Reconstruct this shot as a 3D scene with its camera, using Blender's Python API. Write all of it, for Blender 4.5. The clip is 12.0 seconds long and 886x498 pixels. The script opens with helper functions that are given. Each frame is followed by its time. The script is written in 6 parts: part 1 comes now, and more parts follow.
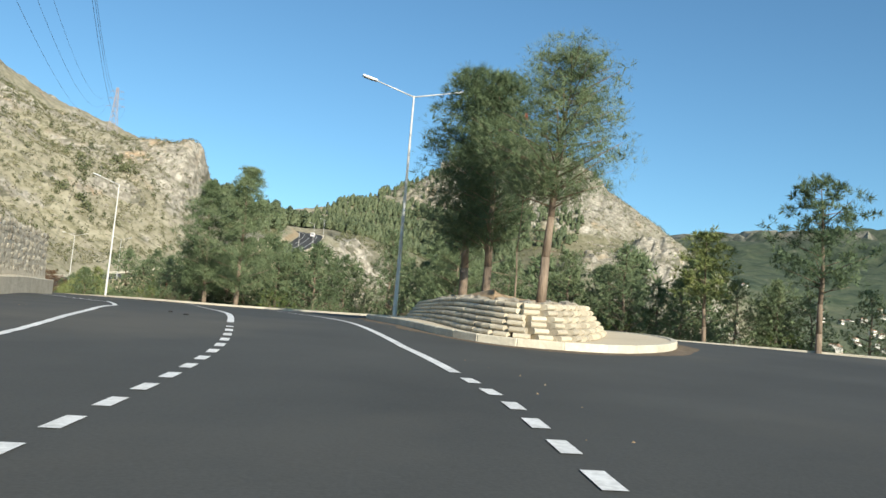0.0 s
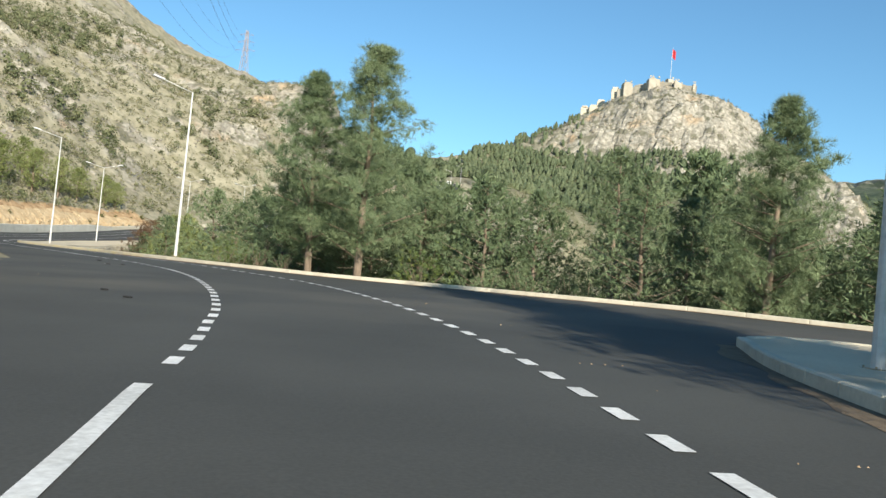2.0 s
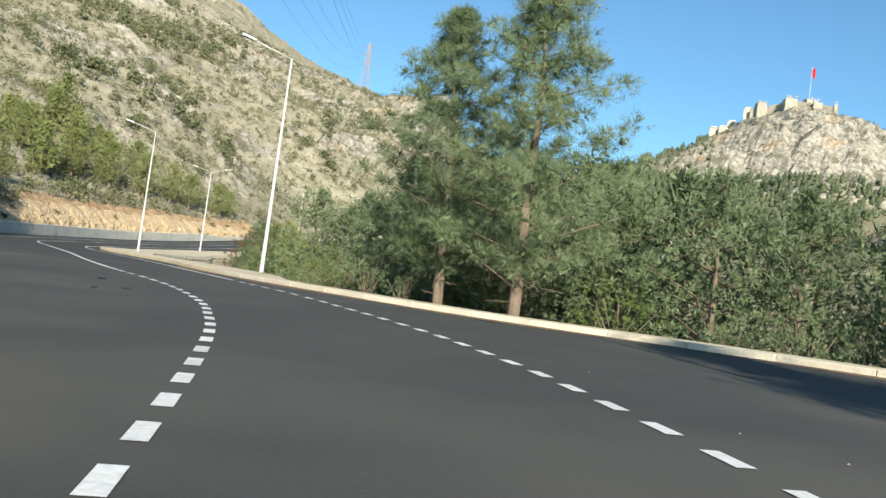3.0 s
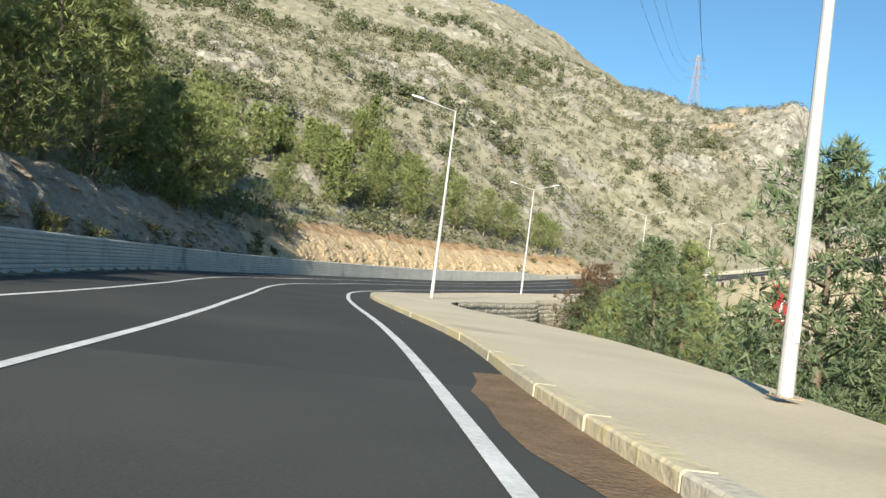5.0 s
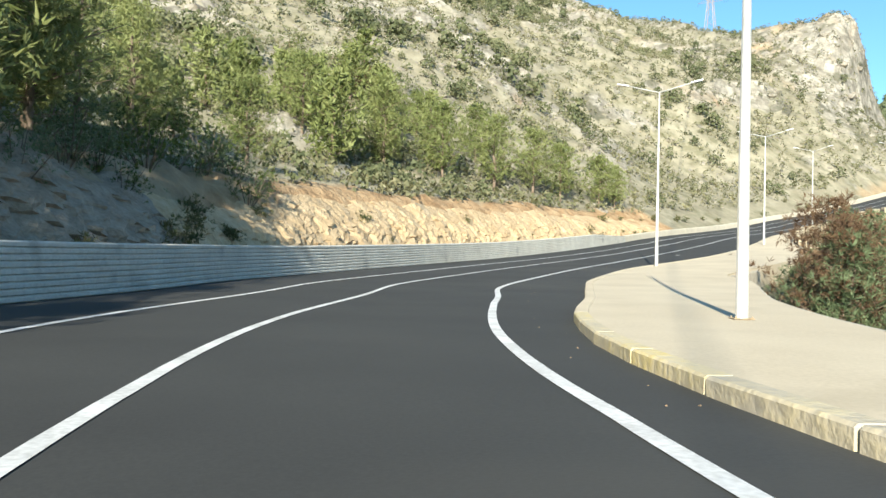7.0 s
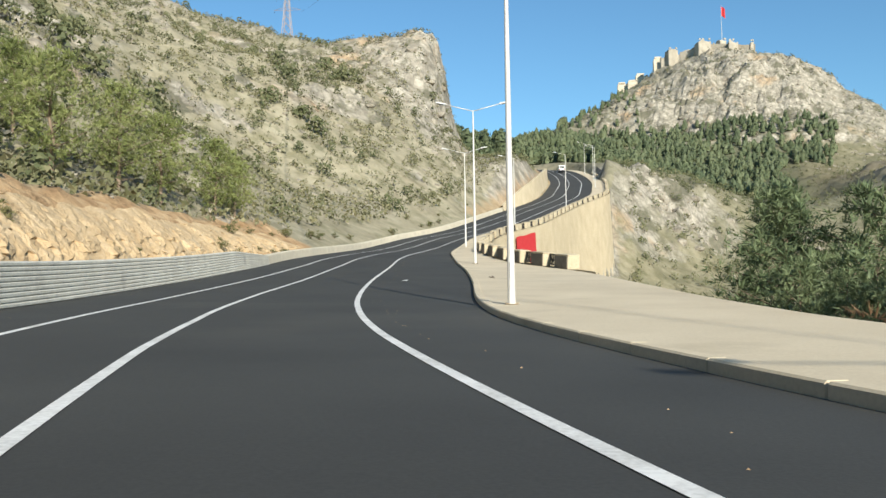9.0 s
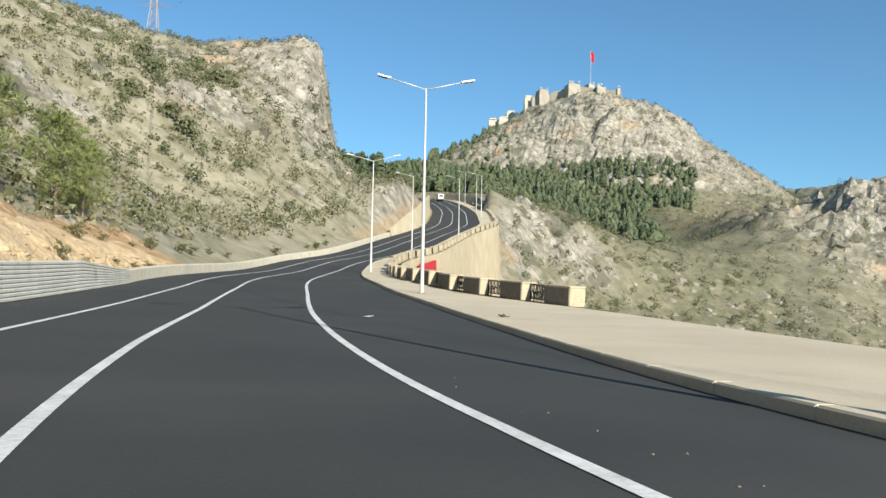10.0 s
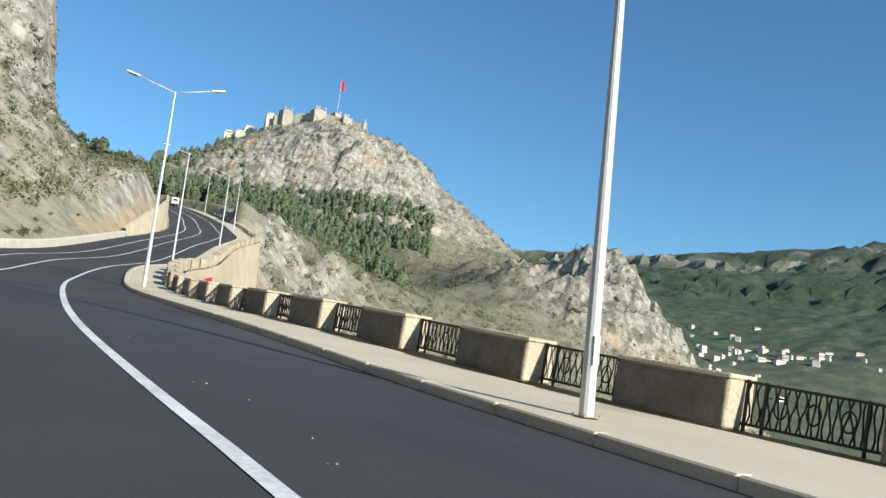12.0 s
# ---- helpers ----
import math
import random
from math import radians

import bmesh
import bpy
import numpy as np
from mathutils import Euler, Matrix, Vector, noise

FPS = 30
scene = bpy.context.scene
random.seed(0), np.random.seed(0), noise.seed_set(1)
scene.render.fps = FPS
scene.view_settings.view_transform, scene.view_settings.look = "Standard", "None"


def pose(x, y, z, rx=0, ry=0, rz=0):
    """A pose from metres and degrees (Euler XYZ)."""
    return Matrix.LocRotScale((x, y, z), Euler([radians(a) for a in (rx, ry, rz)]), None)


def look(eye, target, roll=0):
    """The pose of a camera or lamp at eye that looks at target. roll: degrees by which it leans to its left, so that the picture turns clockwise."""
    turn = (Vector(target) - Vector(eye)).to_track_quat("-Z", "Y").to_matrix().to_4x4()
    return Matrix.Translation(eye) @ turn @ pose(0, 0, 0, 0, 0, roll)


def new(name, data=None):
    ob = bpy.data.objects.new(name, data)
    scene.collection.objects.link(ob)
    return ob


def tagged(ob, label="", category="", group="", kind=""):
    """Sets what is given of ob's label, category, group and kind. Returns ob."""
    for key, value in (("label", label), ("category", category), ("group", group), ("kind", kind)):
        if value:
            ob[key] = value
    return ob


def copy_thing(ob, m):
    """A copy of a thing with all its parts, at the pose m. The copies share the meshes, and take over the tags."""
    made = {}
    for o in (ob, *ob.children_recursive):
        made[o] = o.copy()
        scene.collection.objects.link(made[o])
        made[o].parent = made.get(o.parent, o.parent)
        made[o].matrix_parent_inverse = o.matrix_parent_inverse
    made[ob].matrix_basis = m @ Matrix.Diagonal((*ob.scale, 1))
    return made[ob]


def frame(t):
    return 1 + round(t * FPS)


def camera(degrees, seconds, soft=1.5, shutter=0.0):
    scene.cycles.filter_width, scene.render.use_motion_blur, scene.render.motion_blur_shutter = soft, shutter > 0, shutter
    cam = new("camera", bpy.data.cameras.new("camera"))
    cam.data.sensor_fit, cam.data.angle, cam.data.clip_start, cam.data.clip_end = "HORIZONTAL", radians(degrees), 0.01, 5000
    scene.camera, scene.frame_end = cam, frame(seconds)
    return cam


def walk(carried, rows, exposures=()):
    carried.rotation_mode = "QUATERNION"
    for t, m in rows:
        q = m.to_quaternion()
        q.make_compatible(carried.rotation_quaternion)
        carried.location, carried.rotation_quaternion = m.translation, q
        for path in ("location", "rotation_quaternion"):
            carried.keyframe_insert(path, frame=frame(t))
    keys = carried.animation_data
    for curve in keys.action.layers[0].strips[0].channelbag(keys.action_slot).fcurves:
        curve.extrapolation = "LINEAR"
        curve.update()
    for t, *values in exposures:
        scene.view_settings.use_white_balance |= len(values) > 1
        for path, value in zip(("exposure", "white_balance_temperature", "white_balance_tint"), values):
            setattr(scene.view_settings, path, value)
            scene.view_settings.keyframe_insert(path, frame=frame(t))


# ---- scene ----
cam = camera(54.6, 12.0)
PATH = [
    (0, (-3.662, 4.312, 1.748), (-3.562, 6.297, 1.969), 4.8),
    (0.5, (-4.297, 11.31, 2.141), (-4.275, 13.296, 2.382), 4.6),
    (1, (-5.297, 18.341, 2.633), (-5.356, 20.326, 2.865), 4.3),
    (1.5, (-6.617, 25.531, 3.108), (-6.746, 27.521, 3.267), 4.5),
    (2, (-8.27, 32.888, 3.425), (-8.465, 34.877, 3.506), 5.4),
    (2.5, (-10.124, 39.622, 3.555), (-10.418, 41.598, 3.643), 6.9),
    (3, (-12.564, 47.133, 3.826), (-13.022, 49.077, 3.924), 7.6),
    (3.5, (-15.361, 53.925, 4.043), (-16.006, 55.815, 4.146), 7.0),
    (5.3, (-31.527, 78.045, 4.423), (-32.736, 79.637, 4.486), 8.1),
    (5.5, (-33.896, 80.443, 4.44), (-35.154, 81.998, 4.483), 8.1),
    (6, (-39.955, 86.648, 4.438), (-41.259, 88.164, 4.456), 5.3),
    (6.5, (-45.978, 92.936, 4.471), (-47.211, 94.51, 4.48), 2.2),
    (6.7, (-48.267, 95.547, 4.487), (-49.456, 97.155, 4.505), 1.7),
    (8.3, (-64.551, 116.859, 4.745), (-65.049, 118.792, 4.867), -0.7),
    (9, (-69.575, 127.707, 5.008), (-69.713, 129.699, 5.123), -0.8),
    (9.5, (-72.340, 135.290, 5.244), (-72.284, 137.284, 5.385), -0.4),
    (10, (-74.545, 142.999, 5.561), (-74.356, 144.982, 5.747), 1.1),
    (10.5, (-76.018, 151.265, 5.887), (-75.757, 153.235, 6.114), 2.0),
    (11, (-77.042, 159.411, 6.343), (-76.717, 161.369, 6.589), 2.5),
    (11.5, (-77.900, 167.764, 6.995), (-77.433, 169.690, 7.260), 3.1),
    (12, (-78.293, 176.688, 7.630), (-77.472, 178.486, 7.933), 6.3),
]
EXPOSURES = [(0, 0.62, 6420, 8), (2, 0.72, 6400, 8), (3.5, 0.80, 6400, 8), (5.3, 0.74, 6400, 8), (6.0, 1.08, 6300, 6), (6.7, 1.14, 6300, 6), (8.3, 0.66, 6400, 8), (9.5, 0.58, 6300, 8),
             (10.5, 0.56, 6250, 9), (11, 0.54, 6200, 9), (12, 0.54, 5900, 9)]
walk(cam, [(t, look(eye, target, roll)) for t, eye, target, roll in PATH], EXPOSURES)

# ---- sun, sky, exposure ----
SUN_DIR = Vector((0.39, -0.92, 0.40)).normalized()   # towards the sun
world = bpy.data.worlds.new("world")
scene.world = world
world.use_nodes = True
wt = world.node_tree
sky = wt.nodes.new("ShaderNodeTexSky")
sky.sky_type = "NISHITA"
sky.sun_disc = False
sky.sun_elevation = math.asin(SUN_DIR.z)
sky.sun_rotation = math.atan2(SUN_DIR.x, SUN_DIR.y)
sky.altitude = 400
sky.air_density, sky.dust_density, sky.ozone_density = 1.0, 0.3, 3.0
wt.nodes["Background"].inputs["Strength"].default_value = 0.090
tint = wt.nodes.new("ShaderNodeMix")
tint.data_type, tint.blend_type = "RGBA", "MULTIPLY"
tint.inputs[0].default_value = 1.0
tint.inputs[7].default_value = (0.80, 1.05, 1.07, 1)
wt.links.new(sky.outputs[0], tint.inputs[6])
wt.links.new(tint.outputs[2], wt.nodes["Background"].inputs["Color"])
sun = new("sun", bpy.data.lights.new("sun", "SUN"))
sun.data.energy, sun.data.angle, sun.data.color = 5.0, radians(0.5), (1.0, 0.92, 0.78)
sun.matrix_world = look(SUN_DIR * 100, (0, 0, 0))


# ---- materials ----
def material(name, colors, scale=1.0, rough=0.9, bump=0.3, fine=8.0, spec=0.3, metal=0.0, stretch=(1, 1, 1), stain=None, rand=0.0):
    """Noise between several colours at two scales, with relief. colors: list of (position, rgb)."""
    m = bpy.data.materials.new(name)
    m.use_nodes = True
    nt = m.node_tree
    bs = nt.nodes["Principled BSDF"]
    bs.inputs["Roughness"].default_value = rough
    bs.inputs["Specular IOR Level"].default_value = spec
    bs.inputs["Metallic"].default_value = metal
    geo = nt.nodes.new("ShaderNodeNewGeometry")
    mp = nt.nodes.new("ShaderNodeMapping")
    mp.inputs["Scale"].default_value = stretch
    nt.links.new(geo.outputs["Position"], mp.inputs["Vector"])
    n1 = nt.nodes.new("ShaderNodeTexNoise")
    n1.inputs["Scale"].default_value, n1.inputs["Detail"].default_value = scale, 6
    n2 = nt.nodes.new("ShaderNodeTexNoise")
    n2.inputs["Scale"].default_value, n2.inputs["Detail"].default_value = scale * fine, 5
    for n in (n1, n2):
        nt.links.new(mp.outputs[0], n.inputs["Vector"])
    mix = nt.nodes.new("ShaderNodeMix")
    mix.inputs[0].default_value = 0.45
    nt.links.new(n1.outputs[0], mix.inputs[2])
    nt.links.new(n2.outputs[0], mix.inputs[3])
    last = mix.outputs[0]
    if rand:
        oi = nt.nodes.new("ShaderNodeObjectInfo")
        ma = nt.nodes.new("ShaderNodeMath")
        ma.operation = "MULTIPLY_ADD"
        ma.inputs[1].default_value = rand
        nt.links.new(oi.outputs["Random"], ma.inputs[0])
        nt.links.new(last, ma.inputs[2])
        sb = nt.nodes.new("ShaderNodeMath")
        sb.operation = "SUBTRACT"
        sb.inputs[1].default_value = rand / 2
        nt.links.new(ma.outputs[0], sb.inputs[0])
        last = sb.outputs[0]
    ramp = nt.nodes.new("ShaderNodeValToRGB")
    while len(ramp.color_ramp.elements) < len(colors):
        ramp.color_ramp.elements.new(0.5)
    for e, (p, c) in zip(ramp.color_ramp.elements, colors):
        e.position, e.color = p, (*c, 1)
    nt.links.new(last, ramp.inputs[0])
    col = ramp.outputs[0]
    if stain:
        n3 = nt.nodes.new("ShaderNodeTexNoise")
        n3.inputs["Scale"].default_value, n3.inputs["Detail"].default_value = stain[1], 4
        nt.links.new(geo.outputs["Position"], n3.inputs["Vector"])
        r3 = nt.nodes.new("ShaderNodeValToRGB")
        r3.color_ramp.elements[0].position, r3.color_ramp.elements[1].position = stain[2], stain[2] + 0.18
        nt.links.new(n3.outputs[0], r3.inputs[0])
        mx = nt.nodes.new("ShaderNodeMix")
        mx.data_type = "RGBA"
        mx.inputs[7].default_value = (*stain[0], 1)
        nt.links.new(r3.outputs[0], mx.inputs[0])
        nt.links.new(col, mx.inputs[6])
        col = mx.outputs[2]
    nt.links.new(col, bs.inputs["Base Color"])
    if bump:
        bp = nt.nodes.new("ShaderNodeBump")
        bp.inputs["Strength"].default_value, bp.inputs["Distance"].default_value = bump, 0.3 / scale
        nt.links.new(mix.outputs[0], bp.inputs["Height"])
        nt.links.new(bp.outputs[0], bs.inputs["Normal"])
    return m


M_ASPHALT = material("asphalt", [(0.3, (0.043, 0.043, 0.039)), (0.7, (0.078, 0.077, 0.069))], 0.35, 0.85, 0.05, 90, 0.35, stain=((0.105, 0.096, 0.078), 0.12, 0.54))
M_ASPHALT_NEW = material("new_asphalt", [(0.3, (0.036, 0.036, 0.034)), (0.7, (0.060, 0.060, 0.055))], 0.3, 0.85, 0.04, 100, 0.35, stain=((0.074, 0.071, 0.062), 0.10, 0.56))
M_PAINT = material("road_paint", [(0.35, (0.52, 0.51, 0.48)), (0.6, (0.80, 0.79, 0.76))], 1.5, 0.7, 0.05, 12)
M_PAVE = material("pavement_concrete", [(0.3, (0.52, 0.435, 0.305)), (0.7, (0.68, 0.585, 0.425))], 0.35, 0.9, 0.03, 60, stain=((0.42, 0.35, 0.24), 0.3, 0.60))
M_KERB = material("kerb_concrete", [(0.3, (0.46, 0.41, 0.32)), (0.7, (0.66, 0.60, 0.47))], 1.2, 0.9, 0.2, 10, rand=0.15)
M_BARRIER = material("barrier_concrete", [(0.3, (0.50, 0.48, 0.42)), (0.7, (0.68, 0.66, 0.58))], 0.8, 0.9, 0.25, 8, stain=((0.25, 0.24, 0.21), 0.5, 0.6))
M_BLOCK = material("tan_stone_block", [(0.3, (0.40, 0.33, 0.22)), (0.7, (0.60, 0.52, 0.37))], 1.5, 0.92, 0.5, 8, rand=0.2)
# grey block stone with the road side's shade put into its colour
M_SHADED_FACING = material("shaded_facing", [(0.3, (0.10, 0.09, 0.073)), (0.7, (0.205, 0.18, 0.145))], 2.5, 0.95, 0.6, 6, rand=0.2)
M_TUBE = material("weathered_concrete_block", [(0.3, (0.38, 0.33, 0.25)), (0.7, (0.60, 0.53, 0.40))], 3, 0.92, 0.4, 6, rand=0.35)
M_RUBBLE = material("rubble_stone", [(0.25, (0.28, 0.24, 0.175)), (0.5, (0.45, 0.395, 0.295)), (0.75, (0.58, 0.52, 0.41))], 2.0, 0.95, 0.6, 5, rand=0.35)
M_WALLSTONE = material("retaining_wall_stone", [(0.3, (0.44, 0.36, 0.24)), (0.7, (0.62, 0.53, 0.37))], 0.35, 0.92, 0.4, 9, rand=0.1)
M_CASTLE = material("castle_masonry", [(0.3, (0.27, 0.24, 0.19)), (0.7, (0.44, 0.395, 0.32))], 0.15, 0.95, 0.4, 8, rand=0.3)
M_CASTLE_LIGHT = material("restored_masonry", [(0.3, (0.48, 0.42, 0.32)), (0.7, (0.66, 0.58, 0.45))], 0.15, 0.95, 0.3, 8, rand=0.2)
M_GALV = material("galvanised_steel", [(0.3, (0.50, 0.49, 0.46)), (0.7, (0.66, 0.65, 0.62))], 2, 0.5, 0.03, 8, 0.5, 0.2)
M_RUST = material("rust_stained_steel", [(0.3, (0.30, 0.22, 0.13)), (0.7, (0.46, 0.37, 0.25))], 6, 0.8, 0.1, 6, 0.3)
M_IRON = material("dark_iron", [(0.3, (0.035, 0.033, 0.03)), (0.7, (0.07, 0.062, 0.055))], 4, 0.6, 0.1, 6, 0.4, 0.6)
M_BARK = material("pine_bark", [(0.3, (0.12, 0.090, 0.066)), (0.7, (0.28, 0.212, 0.152))], 3, 0.95, 0.8, 5, stretch=(1, 1, 0.3))
M_SOIL = material("dry_soil", [(0.3, (0.28, 0.19, 0.11)), (0.7, (0.45, 0.33, 0.20))], 1.2, 0.95, 0.6, 7)
M_WHITE = material("white_paint", [(0.3, (0.74, 0.74, 0.73)), (0.7, (0.82, 0.82, 0.80))], 1, 0.35, 0.0, 5, 0.5)
M_GLASS = material("dark_glass", [(0.3, (0.02, 0.022, 0.025)), (0.7, (0.03, 0.032, 0.035))], 1, 0.1, 0.0, 5, 0.6)
M_RED = material("red_cloth", [(0.3, (0.42, 0.025, 0.030)), (0.7, (0.52, 0.04, 0.045))], 1.5, 0.8, 0.1, 6)
M_RUBBER = material("rubber", [(0.3, (0.02, 0.02, 0.02)), (0.7, (0.035, 0.035, 0.035))], 5, 0.8, 0.1, 6)
M_TILE = material("roof_tile", [(0.3, (0.32, 0.14, 0.08)), (0.7, (0.44, 0.22, 0.13))], 0.3, 0.9, 0.2, 8, rand=0.3)
M_HOUSE = material("house_render", [(0.3, (0.60, 0.56, 0.48)), (0.7, (0.78, 0.74, 0.66))], 0.2, 0.9, 0.1, 8, rand=0.3)


M_KERB_YELLOW = material("worn_yellow_kerb", [(0.3, (0.46, 0.41, 0.32)), (0.55, (0.62, 0.53, 0.34)), (0.75, (0.66, 0.53, 0.22))], 1.0, 0.9, 0.2, 8, rand=0.2)


def leaf_material(name, dark, mid, light, scale=0.8, through_light=0.25):
    m = bpy.data.materials.new(name)
    m.use_nodes = True
    nt = m.node_tree
    bs = nt.nodes["Principled BSDF"]
    bs.inputs["Roughness"].default_value, bs.inputs["Specular IOR Level"].default_value = 0.6, 0.25
    geo = nt.nodes.new("ShaderNodeNewGeometry")
    n1 = nt.nodes.new("ShaderNodeTexNoise")
    n1.inputs["Scale"].default_value, n1.inputs["Detail"].default_value = scale, 4
    nt.links.new(geo.outputs["Position"], n1.inputs["Vector"])
    add = nt.nodes.new("ShaderNodeMath")
    add.operation = "MULTIPLY_ADD"
    add.inputs[1].default_value = 0.35
    nt.links.new(geo.outputs["Random Per Island"], add.inputs[0])
    nt.links.new(n1.outputs[0], add.inputs[2])
    oi = nt.nodes.new("ShaderNodeObjectInfo")
    ad2 = nt.nodes.new("ShaderNodeMath")
    ad2.operation = "MULTIPLY_ADD"
    ad2.inputs[1].default_value = 0.22
    nt.links.new(oi.outputs["Random"], ad2.inputs[0])
    nt.links.new(add.outputs[0], ad2.inputs[2])
    ramp = nt.nodes.new("ShaderNodeValToRGB")
    ramp.color_ramp.elements.new(0.5)
    for e, (p, c) in zip(ramp.color_ramp.elements, ((0.5, dark), (0.78, mid), (1.0, light))):
        e.position, e.color = p, (*c, 1)
    nt.links.new(ad2.outputs[0], ramp.inputs[0])
    nt.links.new(ramp.outputs[0], bs.inputs["Base Color"])
    if through_light:
        tr = nt.nodes.new("ShaderNodeBsdfTranslucent")
        nt.links.new(ramp.outputs[0], tr.inputs["Color"])
        mx = nt.nodes.new("ShaderNodeMixShader")
        mx.inputs[0].default_value = through_light
        nt.links.new(bs.outputs[0], mx.inputs[1])
        nt.links.new(tr.outputs[0], mx.inputs[2])
        nt.links.new(mx.outputs[0], nt.nodes["Material Output"].inputs[0])
    return m


M_PINE = leaf_material("pine_needles", (0.078, 0.112, 0.054), (0.145, 0.19, 0.095), (0.205, 0.25, 0.13), 0.8, 0.22)
M_PINE_LIGHT = leaf_material("light_pine_needles", (0.12, 0.148, 0.046), (0.22, 0.25, 0.085), (0.31, 0.33, 0.135), 0.8, 0.25)
M_PINE_DARK = leaf_material("dark_pine_needles", (0.055, 0.085, 0.042), (0.10, 0.142, 0.072), (0.155, 0.20, 0.10), 0.8, 0.2)
M_FOREST = leaf_material("far_pines", (0.050, 0.068, 0.036), (0.080, 0.102, 0.052), (0.115, 0.135, 0.070), 0.05, 0.0)
M_SHRUB = leaf_material("dry_scrub", (0.080, 0.085, 0.042), (0.130, 0.130, 0.066), (0.21, 0.195, 0.108), 0.08, 0.0)
M_BUSH = leaf_material("hillside_bush", (0.085, 0.10, 0.048), (0.135, 0.150, 0.072), (0.20, 0.205, 0.105), 0.08, 0.3)
M_BROADLEAF = leaf_material("broad_leaves", (0.06, 0.09, 0.025), (0.12, 0.16, 0.04), (0.20, 0.22, 0.06))
M_RUSSET = leaf_material("russet_leaves", (0.095, 0.058, 0.035), (0.16, 0.098, 0.055), (0.23, 0.15, 0.085))
M_ROCK = material("limestone", [(0.3, (0.15, 0.13, 0.10)), (0.5, (0.28, 0.25, 0.20)), (0.7, (0.42, 0.385, 0.315))], 0.4, 0.95, 0.6, 6)
M_GRASS = leaf_material("verge_weeds", (0.06, 0.08, 0.025), (0.12, 0.13, 0.045), (0.22, 0.19, 0.09))


# ---- plan of the road ----
def smooth(points, step):
    """A smooth curve through the points, sampled every step metres."""
    p = np.array(points, float)
    p = np.vstack([2 * p[0] - p[1], p, 2 * p[-1] - p[-2]])
    out = []
    for i in range(1, len(p) - 2):
        a, b, c, d = p[i - 1:i + 3]
        for u in np.linspace(0, 1, max(3, int(np.linalg.norm((c - b)[:2]) / 0.5)), endpoint=False):
            out.append(0.5 * (2 * b + (c - a) * u + (2 * a - 5 * b + 4 * c - d) * u * u + (3 * b - a - 3 * c + d) * u ** 3))
    out.append(p[-2])
    out = np.array(out)
    run = np.r_[0, np.cumsum(np.linalg.norm(np.diff(out[:, :2], axis=0), axis=1))]
    s = np.arange(0, run[-1], step)
    return np.stack([np.interp(s, run, out[:, k]) for k in range(out.shape[1])], 1)


# the white line at the right-hand edge of the climbing lane, with its height
LINE = smooth([(-1.2, -70, -2.6), (-2.0, -20, -0.9), (-2.5, 5, 0.72), (-2.9, 16.6, 1.42), (-4.2, 24.7, 1.97), (-5.4, 30.4, 2.23), (-8.1, 43.9, 2.6),
               (-10.8, 51.6, 2.86), (-15.3, 61.2, 3.05), (-19.8, 67.4, 3.16), (-26, 73.5, 3.28), (-38.1, 87.8, 3.38), (-51, 101.6, 3.48),
               (-57.2, 109.4, 3.58), (-62.8, 119.3, 3.72), (-66.5, 126, 3.86), (-69.8, 135.8, 4.17), (-72.9, 147.4, 4.65), (-74.7, 158, 5.2)]
              + [(-76.2, 172, 6.13), (-77.3, 186.8, 7.34), (-77.7, 200, 8.6), (-76.8, 225, 10.75), (-74.4, 240, 12.9), (-68.7, 262, 16.1),
                 (-60.5, 298, 22.3), (-52.4, 326, 27.9), (-49.2, 350, 32.5), (-46.5, 376, 37.6), (-45.5, 400, 42.3), (-45.5, 416, 45.5), (-46.3, 441, 50.4), (-48.8, 458, 53.6), (-54.5, 472, 56), (-65, 484, 58), (-82, 492, 60)], 1.0)
TANGENT = np.gradient(LINE[:, :2], axis=0)
TANGENT /= np.linalg.norm(TANGENT, axis=1)[:, None]
LEFT = np.stack([-TANGENT[:, 1], TANGENT[:, 0]], 1)
BANK = np.interp(LINE[:, 1], [0, 60, 90, 118, 135], [0.025, 0.025, 0.015, 0.0, -0.012])


def nearest(x, y):
    """Index of the line's nearest sample and the distance to the right of it."""
    q = np.stack([np.ravel(x), np.ravel(y)], 1)
    idx = np.empty(len(q), int)
    for a in range(0, len(q), 20000):
        d = ((q[a:a + 20000, None, :] - LINE[None, :, :2]) ** 2).sum(2)
        idx[a:a + 20000] = d.argmin(1)
    right = -((q - LINE[idx, :2]) * LEFT[idx]).sum(1)
    dist = np.linalg.norm(q - LINE[idx, :2], axis=1)
    return idx, np.where(dist > 30, np.where(right >= 0, 1, -1) * dist, right)


def line_z(x, y, idx):
    """Height of the line at the foot of the point, between samples."""
    q = np.stack([np.ravel(x), np.ravel(y)], 1)
    ahead = np.clip(((q - LINE[idx, :2]) * TANGENT[idx]).sum(1), -0.5, 0.5)
    s_ = np.clip(idx + ahead, 0, len(LINE) - 1)
    return np.interp(s_, np.arange(len(LINE)), LINE[:, 2]), np.interp(s_, np.arange(len(LINE)), BANK)


def road_z(x, y):
    idx, off = nearest(x, y)
    z, b = line_z(x, y, idx)
    return z + b * np.clip(off, -14, 12)


def station(y):
    """Index on the line at this y."""
    return int(np.abs(LINE[:, 1] - y).argmin())


